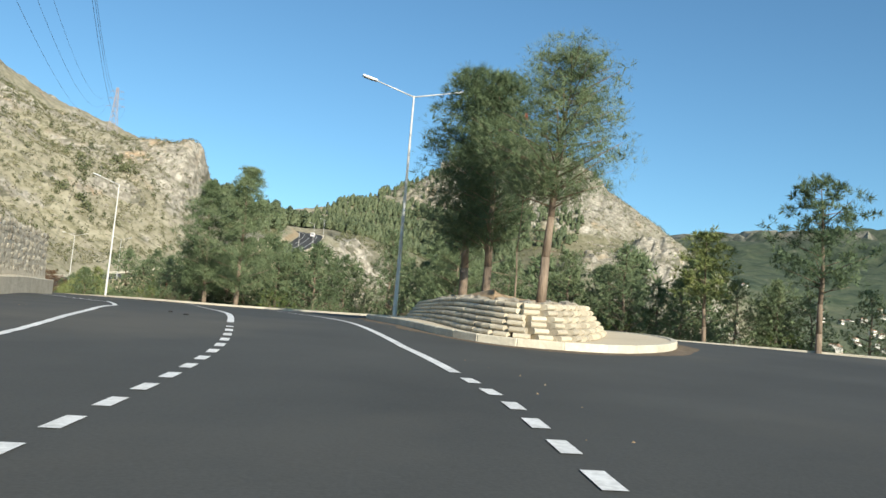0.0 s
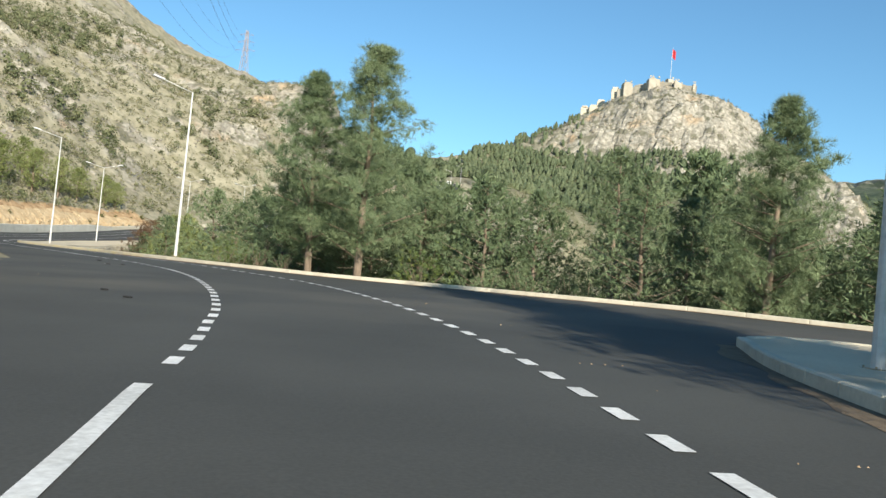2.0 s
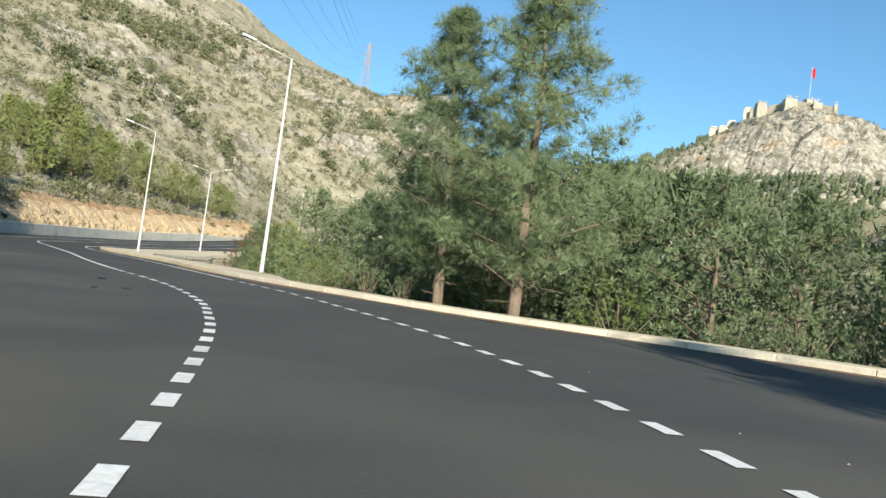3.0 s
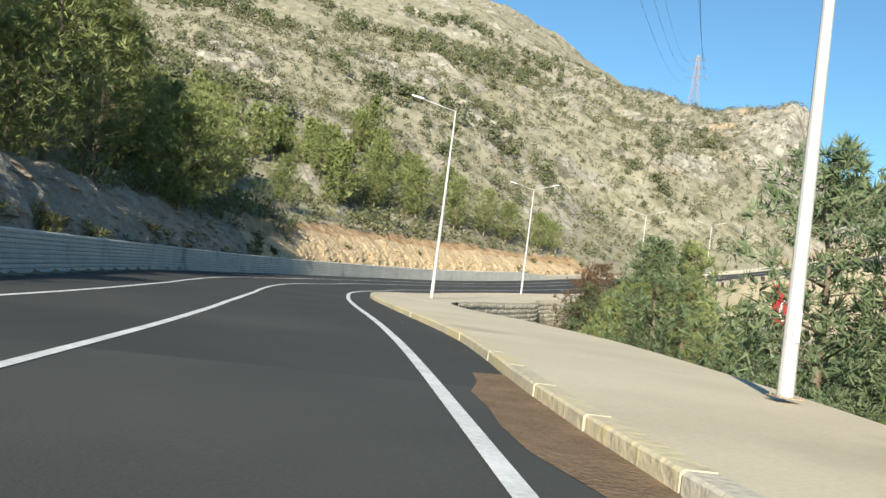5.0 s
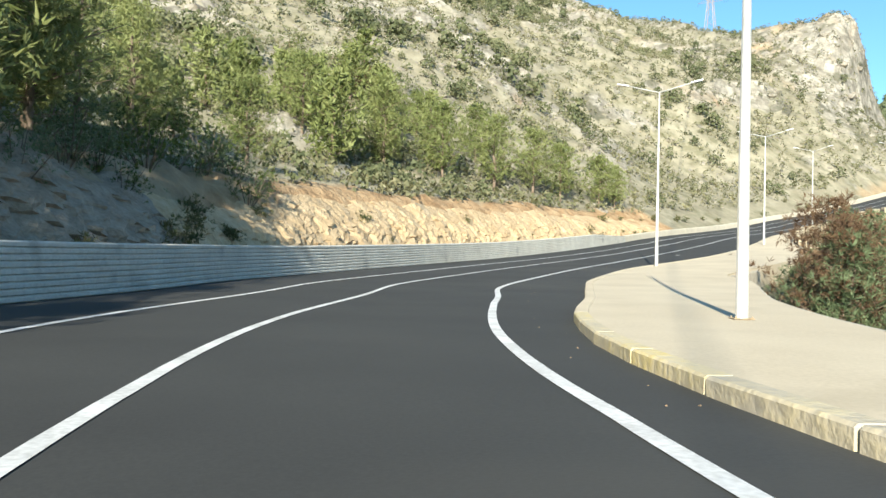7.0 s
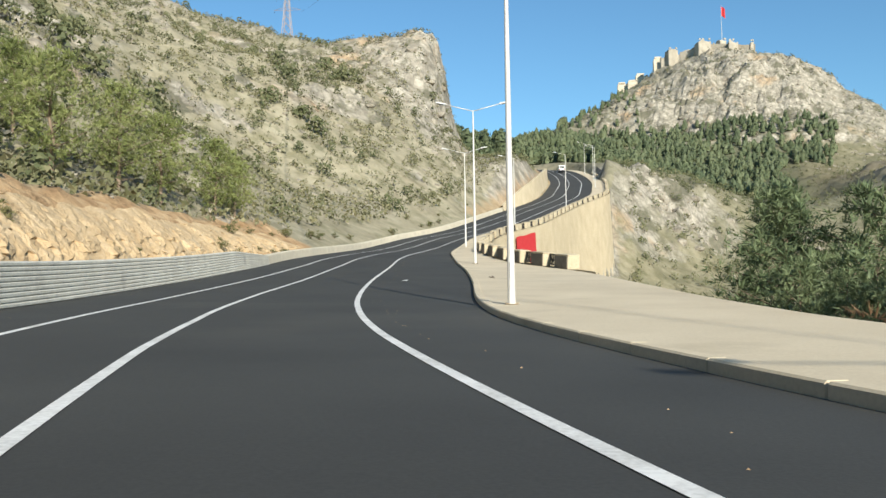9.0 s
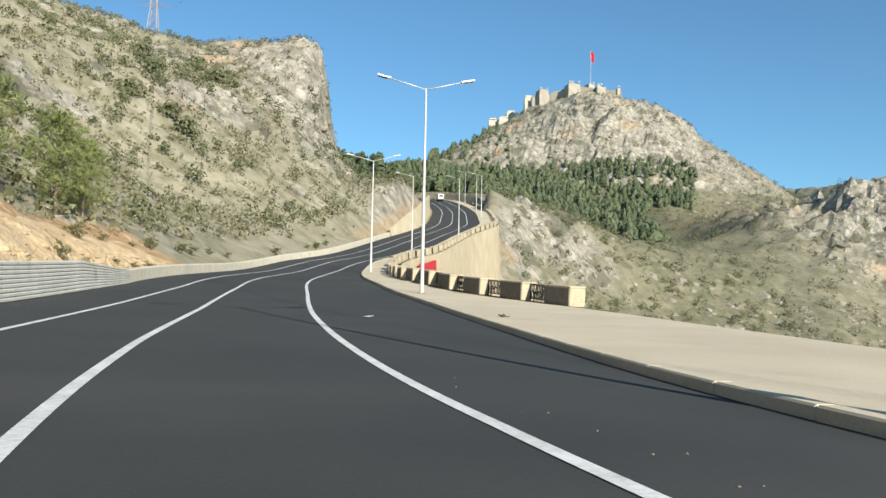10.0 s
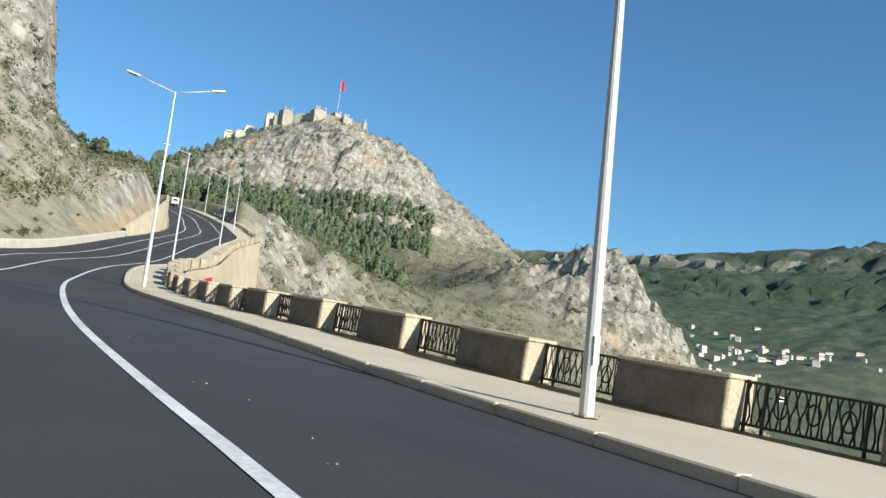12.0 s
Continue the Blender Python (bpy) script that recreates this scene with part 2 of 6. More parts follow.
# kerb line and outer edge of the pavement
KERB = smooth([(60, 2), (45, 22), (30, 37.5), (13.2, 51.2), (3.6, 58.6), (-5.0, 64.4), (-11.2, 67.7), (-18.6, 70.8), (-25.4, 75.2), (-31, 81), (-37.4, 89),
               (-45.3, 97.4), (-53.6, 106.4), (-57.4, 112.3), (-60.2, 119), (-63.2, 125.8), (-65.7, 132), (-68.9, 143.5), (-70.2, 152.5), (-70.9, 167)]
              + [(-71.7, 178.7), (-73.1, 192.4), (-74.2, 207), (-74.2, 228), (-71.8, 245), (-66.2, 262), (-57.8, 298), (-49.5, 326), (-46.2, 350), (-43.5, 376), (-42.4, 400), (-42.4, 416), (-43.2, 441), (-45.8, 459.5), (-52.4, 474.5), (-64, 487), (-81.5, 495)], 1.0)
OUTER = smooth([(60.5, 3), (45.6, 22.5), (30.6, 38), (13.8, 51.8), (4.5, 59.9), (-3.8, 66.7), (-10.2, 70.4), (-17.8, 72.9), (-24.8, 76.8), (-29.5, 85.5), (-36.9, 96),
                (-43.3, 102.4), (-48.5, 106.5), (-52.6, 112), (-56.5, 122), (-60.3, 135.6), (-62.8, 141.2), (-63.7, 150), (-64.0, 160), (-65.0, 174)]
               + [(-66.9, 182), (-68.9, 188.5), (-70.5, 196), (-72.0, 208), (-72.0, 228), (-69.7, 244), (-64.4, 262), (-55.8, 298), (-46.4, 326), (-43.0, 350), (-40.3, 376), (-39.2, 400), (-39.2, 416), (-40.0, 442), (-43.0, 461.5), (-50.4, 477.5), (-63, 490.5), (-81, 499)], 1.0)


# ---- mesh helpers ----
def mesh_object(name, verts, faces, mat=None, parent=None, label="", flat=True):
    me = bpy.data.meshes.new(name)
    me.from_pydata([tuple(v) for v in verts], [], [tuple(f) for f in faces])
    me.validate()
    if not flat:
        me.polygons.foreach_set("use_smooth", [True] * len(me.polygons))
    if mat:
        me.materials.append(mat)
    ob = new(name, me)
    if parent:
        ob.parent = parent
    return tagged(ob, label)


def part(name, bm, mat, parent=None, label="", flat=True):
    me = bpy.data.meshes.new(name)
    bm.normal_update()
    if not flat:
        for f in bm.faces:
            f.smooth = True
    bm.to_mesh(me)
    bm.free()
    me.materials.append(mat)
    ob = new(name, me)
    if parent:
        ob.parent = parent
    return tagged(ob, label)


def thing(name, m, label, category, group=""):
    ob = new(name)
    ob.matrix_basis = m
    ob.empty_display_size = 0.2
    return tagged(ob, label, category, group)


def box(bm, size, at=(0, 0, 0), turn=None, bevel=0.0):
    g = bmesh.ops.create_cube(bm, size=1)
    m = Matrix.Translation(at) @ (turn or Matrix()) @ Matrix.Diagonal((*size, 1))
    bmesh.ops.transform(bm, matrix=m, verts=g["verts"])
    if bevel:
        es = list({e for v in g["verts"] for e in v.link_edges})
        bmesh.ops.bevel(bm, geom=es, offset=bevel, segments=1, affect="EDGES")
    return bm


def tube(bm, a, b, ra, rb=None, sides=8):
    a, b = Vector(a), Vector(b)
    g = bmesh.ops.create_cone(bm, cap_ends=True, segments=sides, radius1=ra, radius2=ra if rb is None else rb, depth=(b - a).length)
    m = Matrix.Translation((a + b) / 2) @ (b - a).to_track_quat("Z", "Y").to_matrix().to_4x4()
    bmesh.ops.transform(bm, matrix=m, verts=g["verts"])
    return bm


def ribbon(name, rows, mat, label="", closed=False, flat=True, parent=None):
    """A sheet through rows of points, each row a section across."""
    n = len(rows[0])
    verts = [p for r in rows for p in r]
    faces = []
    for i in range(len(rows) - 1):
        for j in range(n - 1 + closed):
            a, b = i * n + j, i * n + (j + 1) % n
            faces.append((a, b, b + n, a + n))
    return mesh_object(name, verts, faces, mat, parent, label, flat)


def line_strip(name, off_a, off_b, y0, y1, lift=0.009, dash=None, label="", parent=None):
    """Road paint between two distances to the right of the line."""
    i0, i1 = station(y0), station(y1)
    s = np.arange(i0, i1, 0.275)
    px = np.interp(s, np.arange(len(LINE)), LINE[:, 0]); py = np.interp(s, np.arange(len(LINE)), LINE[:, 1])
    lx = np.interp(s, np.arange(len(LINE)), LEFT[:, 0]); ly = np.interp(s, np.arange(len(LINE)), LEFT[:, 1])
    oa = np.interp(py, *off_a) if isinstance(off_a, tuple) else off_a
    ob = oa + off_b
    A = np.stack([px - lx * oa, py - ly * oa], 1); B = np.stack([px - lx * ob, py - ly * ob], 1)
    za, zb = road_z(A[:, 0], A[:, 1]) + lift, road_z(B[:, 0], B[:, 1]) + lift
    verts, faces = [], []
    for i in range(len(s) - 1):
        if dash and (s[i] - i0) % dash[0] >= dash[1]:
            continue
        k = len(verts)
        verts += [(A[i, 0], A[i, 1], za[i]), (B[i, 0], B[i, 1], zb[i]), (B[i + 1, 0], B[i + 1, 1], zb[i + 1]), (A[i + 1, 0], A[i + 1, 1], za[i + 1])]
        faces.append((k, k + 1, k + 2, k + 3))
    return mesh_object(name, verts, faces, M_PAINT, parent, label)


# ---- ground ----
def hills(points, x, y, soft=8.0):
    """A surface through the tops and feet of hills (multiquadric)."""
    p = np.array(points, float)
    r = np.sqrt(((p[:, None, :2] - p[None, :, :2]) ** 2).sum(2) + soft ** 2)
    n = len(p)
    A = np.zeros((n + 1, n + 1))
    A[:n, :n], A[:n, n], A[n, :n] = r - soft - np.eye(n) * 0.4, 1, 1
    w = np.linalg.solve(A, np.r_[p[:, 2], 0])
    q = np.stack([np.ravel(x), np.ravel(y)], 1)
    out = np.empty(len(q))
    for a in range(0, len(q), 20000):
        d = np.sqrt(((q[a:a + 20000, None] - p[None, :, :2]) ** 2).sum(2) + soft ** 2)
        out[a:a + 20000] = (d - soft) @ w[:n] + w[n]
    return out


MOUNTAIN = [(-120, 182, 26), (-152, 222, 54), (-104, 256, 26), (-113, 269, 40), (-87, 348, 73), (-94, 351, 73), (-106, 361, 73.5), (-124, 370, 74), (-140, 376, 80),
            (-170, 388, 92), (-216, 379, 121), (-235, 450, 140), (-80, 350, 54), (-76, 347, 42), (-120, 327, 64), (-84, 378, 48), (-100, 420, 58), (-110, 490, 74), (-85, 500, 64), (-150, 450, 72), (-237, 568, 140), (-206, 589, 131), (-195, 618, 129), (-176, 690, 106), (-170, 746, 98), (-110, 760, 92), (-66, 831, 114), (-100, 600, 78), (-30, 900, 122), (-150, 900, 95), (-250, 300, 112),
            (-330, 400, 175), (-250, 200, 75), (-200, 150, 48), (-130, 110, 24), (-102, 70, 18), (-62, 66, 13), (-78, 96, 17), (-45, 48, 9), (-70, 20, 12), (-150, 0, 18)]
CASTLE_HILL = [(93, 796, 198), (60, 820, 188), (42, 850, 180), (114, 772, 196), (125, 790, 195), (132, 765, 182), (152, 745, 164), (175, 725, 139), (188, 706, 118), (197, 690, 103), (182, 682, 98), (232, 880, 163), (239, 839, 130), (186, 654, 91), (42, 706, 112), (90, 680, 112), (143, 652, 90),
               (37, 437, 32), (75, 529, 43), (91, 522, 57), (133, 613, 70), (29, 831, 168), (-15, 756, 131), (-46, 700, 110), (-60, 547, 70), (-70, 455, 60), (150, 950, 110), (0, 1000, 130)]
SPUR = [(153, 487, 72), (114, 550, 69), (192, 478, 22), (225, 490, -8), (165, 440, 14), (130, 430, 12), (240, 600, 20), (-36, 392, 48), (-23, 405, 48), (-9, 412, 43), (-14, 398, 33), (12, 402, 18), (-30, 372, 22), (20, 340, -2)]
VALLEY = [(0, 240, -14), (-30, 250, -6), (60, 300, -22), (200, 200, -60), (60, 120, -22), (0, 150, -16), (-25, 120, -8), (300, 350, -50), (556, 815, 60), (542, 690, 62), (565, 880, 76), (354, 830, 66), (320, 640, 28),
          (400, 200, -60), (650, 350, -30), (300, 0, -50), (110, 10, -12), (50, -40, -6), (-34, 300, 2), (-45, 275, 3)]
FAR = [(1170, 1740, 328), (1381, 1545, 368), (1501, 1405, 396), (600, 1700, 262), (760, 1350, 215), (850, 2354, 375), (1750, 1000, 380), (1500, 400, 300), (2500, 2500, 300), (300, 2300, 240), (-800, 1900, 260), (-1500, 600, 250),
       (-900, 500, 230), (-1500, -800, 150), (0, -1500, 60), (1500, -1000, 150), (-300, -300, 30), (300, -400, -20)]


def verge_points():
    """Ground beside the road: behind the barrier and below the pavement."""
    pts = []
    for i in range(10, len(LINE), 12):
        x, y, z = LINE[i]
        off = 11.5 if y > 62 else 24
        pts.append((x + LEFT[i, 0] * off, y + LEFT[i, 1] * off, z + (1.3 if y > 62 else 1.0)))
        drop = np.interp(y, [0, 70, 120, 170, 225, 262, 345, 366, 378, 400], [0.2, 0.0, 2.5, 4, 9, 14, 21, 9, -3, -3])
        j = np.abs(OUTER - (x, y)).sum(1).argmin()
        k = 4.0 if y < 110 else 3.0
        pts.append((OUTER[j, 0] - LEFT[i, 0] * k, OUTER[j, 1] - LEFT[i, 1] * k, z - drop))
    good = []
    for p in pts:
        clear = np.hypot(*(LINE[:, :2] - p[:2]).T).min()
        if clear > 7 and all(math.dist(p[:2], g[:2]) > 6 for g in good):
            good.append(p)
    return good


def side_road_points():
    """Ground below the kerb of the side road."""
    pts = []
    for k in range(12, len(OUTER) - 2, 7):
        x, y = OUTER[k]
        if -6 < x < 45 and y < 75:
            t = (OUTER[k + 2] - OUTER[k - 2]) / np.linalg.norm(OUTER[k + 2] - OUTER[k - 2])
            z = float(road_z([x], [y])[0])
            for d, low in ((4.0, 0.4), (13.0, 3.0)):
                p = (x + t[1] * d, y - t[0] * d, z - low)
                if all(math.dist(p[:2], q[:2]) > 5 for q in pts):
                    pts.append(p)
    return pts


CONTROLS = side_road_points() + MOUNTAIN + CASTLE_HILL + SPUR + VALLEY + FAR + verge_points()


def graded(lo, hi, step, ranges):
    out = list(np.arange(lo, hi, step))
    for end, st in ranges[0]:
        while out[0] > end:
            out.insert(0, out[0] - st)
    for end, st in ranges[1]:
        while out[-1] < end:
            out.append(out[-1] + st)
    return np.array(out)


def offsets(x, y):
    """Distance right of the line, and that of the pavement's outer edge there."""
    idx, off = nearest(x, y)
    q = np.stack([np.ravel(x), np.ravel(y)], 1)
    d_out = np.empty(len(q))
    side = np.empty(len(q))
    tang = np.gradient(OUTER, axis=0)
    tang /= np.linalg.norm(tang, axis=1)[:, None]
    for a in range(0, len(q), 20000):
        dd = ((q[a:a + 20000, None] - OUTER[None]) ** 2).sum(2)
        j = dd.argmin(1)
        v = q[a:a + 20000] - OUTER[j]
        d_out[a:a + 20000] = np.sqrt(dd.min(1))
        side[a:a + 20000] = v[:, 0] * tang[j, 1] - v[:, 1] * tang[j, 0]
    return idx, off, np.where(side > 0, d_out, -d_out)


def outcrop(x, y, z):
    """Where bare rock breaks through the mountain side, 0 to 1."""
    n = np.array([noise.fractal((a / 26 + b / 60, b / 20, c / 13), 0.85, 2.1, 5) for a, b, c in zip(x, y, z)])
    return np.clip(2.4 * n - 0.15, 0, 1) * (x < -62) * (y < 700)


def ground_z(x, y, rough=True):
    x, y = np.ravel(x).astype(float), np.ravel(y).astype(float)
    # the sheer east face of the crag: the slope is drawn together over a few metres
    face = x + 84.0 - 0.06 * (y - 348)
    pull = 6.5 * np.tanh(face / 2.6) * np.exp(-(face / 13) ** 2) * np.exp(-((y - 348) / 26) ** 2)
    h = hills(CONTROLS, x + pull, y)
    idx, off, out = offsets(x, y)
    zr, bk = line_z(x, y, idx)
    zr = zr + bk * np.clip(off, -14, 12)
    left_edge = np.interp(LINE[idx, 1], [50, 64], [23.0, 9.2])
    d_left = -off - left_edge          # beyond the barrier
    d_right = out                      # beyond the pavement
    beyond = np.maximum(d_left, d_right)
    if rough:
        amp = np.clip((beyond - 2) / 24, 0, 1)
        crag = 0.6 * np.exp(-(((x - 95) / 95) ** 2 + ((y - 745) / 75) ** 2)) + 0.8 * np.exp(-(((x - 150) / 50) ** 2 + ((y - 500) / 60) ** 2)) + 0.6 * np.exp(-(((x + 22) / 25) ** 2 + ((y - 402) / 22) ** 2))
        far = np.clip(np.hypot(x, y - 300) / 500 - 0.9, 0, 4)
        zz = h / 30
        n = np.array([noise.fractal((a / 24, b / 24, 3.1 + c), 0.85, 2.1, 6) for a, b, c in zip(x, y, zz)])
        r = np.array([noise.ridged_multi_fractal((a / 42, b / 42, 7.7 + c), 0.95, 2.2, 6, 1.0, 2.0) for a, b, c in zip(x, y, zz)])
        h = h + amp * (n * 2.0 + (r - 1.45) * (1.6 + 6.5 * crag + 2.4 * far))
        h = h + amp * outcrop(x, y, h) * (1.2 + 1.1 * n)
        step = np.exp(-(((x - 90) / 85) ** 2 + ((y - 740) / 70) ** 2))
        h = h - 8.5 * step * np.sin(2 * np.pi * (h - 0.16 * x - 96) / 62) * (h > 100)
        band = np.clip((x - 450) / 250, 0, 1) * np.clip((h - 120) / 80, 0, 1)
        h = h - 12 * band * np.sin(2 * np.pi * (h - 235) / 105 + 2 * n)
        cliff = np.exp(-(((x + 90) / 24) ** 2 + ((y - 347) / 34) ** 2)) + 0.9 * np.exp(-(((x + 155) / 16) ** 2 + ((y - 226) / 14) ** 2)) + 0.28 * (x < -60) + 0.75 * crag
        fine = np.array([noise.ridged_multi_fractal((a / 9, b / 9, c * 3), 0.9, 2.2, 4, 1.0, 2.0) for a, b, c in zip(x, y, zz)])
        cliff = cliff + 0.7 * outcrop(x, y, h)
        h = h + amp * cliff * (fine - 1.3) * 1.7
        big = np.array([noise.ridged_multi_fractal((a / 17, b / 26, c * 1.5), 0.8, 2.1, 4, 1.0, 2.0) for a, b, c in zip(x, y, zz)])
        h = h + amp * crag * (big - 1.4) * 11.0
    # orange cutting behind the barrier
    cut = np.interp(LINE[idx, 1], [62, 75, 118, 132, 150, 175, 198, 212], [0, 3.0, 3.2, 3.1, 3.3, 2.9, 1.5, 0])
    rise = np.clip((d_left - 1.6) / 2.4, 0, 1)
    h = np.where((d_left > 0) & (d_left < 60), np.maximum(h, zr + 0.9 + cut * rise + 0.25 * np.clip(d_left - 4, 0, 40) * (cut > 0)), h)
    # rock cutting at the far bend
    cut2 = np.interp(LINE[idx, 1], [270, 290, 312, 335, 360, 385], [0, 2, 9, 10, 8, 3])
    rise2 = np.clip((d_left - 0.8) / 5.0, 0, 1)
    h = np.where((d_left > 0) & (d_left < 30) & (cut2 > 0), np.maximum(h, zr + cut2 * rise2), h)
    w = np.clip(beyond / 1.5, 0, 1)
    base = zr - 0.35
    h = np.where(beyond <= 0, base, base * (1 - w) + h * w)
    h = h - 1.5 * np.clip(d_right / 0.8, 0, 1) * np.clip((16 - d_right) / 8, 0, 1) * np.interp(y, [111, 116, 146, 156], [0, 1, 1, 0]) * (x < -20)
    near_right = (d_right > 0) & (d_right < 12) & (y < 365)
    crumble = np.array([noise.fractal((a / 1.7, b / 1.7, 1.0), 0.9, 2.0, 3) for a, b in zip(x, y)]) if rough else 0.0
    h = h + np.where((d_left > 1.4) & (d_left < 9) & (cut + cut2 > 0.5), crumble * 0.55, 0.0)
    return np.where(near_right, np.minimum(h, zr + 0.25), h), beyond, d_left, cut, cut2


gx = graded(-165, 0, 1.4, ([(-330, 4), (-800, 30), (-2600, 120)], [(60, 2.5), (250, 2.8), (300, 5), (900, 15), (1700, 25), (2800, 80)]))
gy = graded(50, 400, 1.4, ([(0, 2.5), (-150, 8), (-500, 35), (-1600, 150)], [(470, 2.5), (850, 3), (950, 6), (1300, 15), (1900, 25), (2900, 80)]))
GX, GY = np.meshgrid(gx, gy)
gz, g_beyond, g_left, g_cut, g_cut2 = ground_z(GX, GY)
nx, ny = len(gx), len(gy)
q_idx = np.arange((ny - 1) * (nx - 1))
q_a = (q_idx // (nx - 1)) * nx + q_idx % (nx - 1)
quads = np.stack([q_a, q_a + 1, q_a + 1 + nx, q_a + nx], 1)
me = bpy.data.meshes.new("ground")
me.vertices.add(nx * ny)
me.vertices.foreach_set("co", np.stack([GX.ravel(), GY.ravel(), gz], 1).ravel())
me.loops.add(quads.size)
me.loops.foreach_set("vertex_index", quads.ravel())
me.polygons.add(len(quads))
me.polygons.foreach_set("loop_start", np.arange(0, quads.size, 4))
me.update(calc_edges=True)
X, Y = GX.ravel(), GY.ravel()
soil = np.clip(np.where((g_cut > 0.3) & (g_left > 0) & (g_left < 6), np.clip((Y - 112) / 14, 0.25, 1), 0.0) + np.where((g_cut2 > 1) & (g_left > 0) & (g_left < 3), 0.5, 0.0), 0, 1)
brown = np.exp(-(((X - 105) / 32) ** 2 + ((Y - 560) / 60) ** 2))
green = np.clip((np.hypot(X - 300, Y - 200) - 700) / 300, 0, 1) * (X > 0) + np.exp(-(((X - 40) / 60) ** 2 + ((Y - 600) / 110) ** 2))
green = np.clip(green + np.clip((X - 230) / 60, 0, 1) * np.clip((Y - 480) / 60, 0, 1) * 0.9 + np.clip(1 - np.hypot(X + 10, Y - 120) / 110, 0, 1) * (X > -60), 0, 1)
rocky = np.clip(np.exp(-(((X - 120) / 112) ** 2 + ((Y - 745) / 80) ** 2)) * (gz > 96) * 1.3 + 1.2 * np.exp(-(((X - 160) / 55) ** 2 + ((Y - 490) / 60) ** 2)) + 1.3 * np.exp(-(((X + 90) / 26) ** 2 + ((Y - 343) / 30) ** 2)) + np.exp(-(((X + 24) / 20) ** 2 + ((Y - 402) / 14) ** 2)) * 1.2 + np.exp(-(((X + 154) / 14) ** 2 + ((Y - 226) / 12) ** 2)), 0, 0.85)
rocky = np.maximum(rocky, 0.85 * outcrop(X, Y, gz) * np.clip(g_beyond / 20, 0, 1))
rocky = np.maximum(rocky, 0.8 * np.clip((gz - 215) / 90, 0, 1) * (X > 450) * np.clip(2.2 * np.array([noise.fractal((a / 110, b / 110, c / 70), 0.9, 2.1, 5) for a, b, c in zip(X, Y, gz)]) + 0.35, 0, 1))
me.polygons.foreach_set("use_smooth", rocky[quads].mean(1) < 0.3)
olive = np.clip((X + 50) / 20, 0, 1) * np.clip((Y - 230) / 60, 0, 1) * np.clip((900 - Y) / 60, 0, 1) * np.clip((260 - X) / 40, 0, 1) * 0.62
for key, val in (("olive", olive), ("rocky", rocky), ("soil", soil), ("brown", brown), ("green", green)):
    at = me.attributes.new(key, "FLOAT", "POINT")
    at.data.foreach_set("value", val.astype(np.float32))


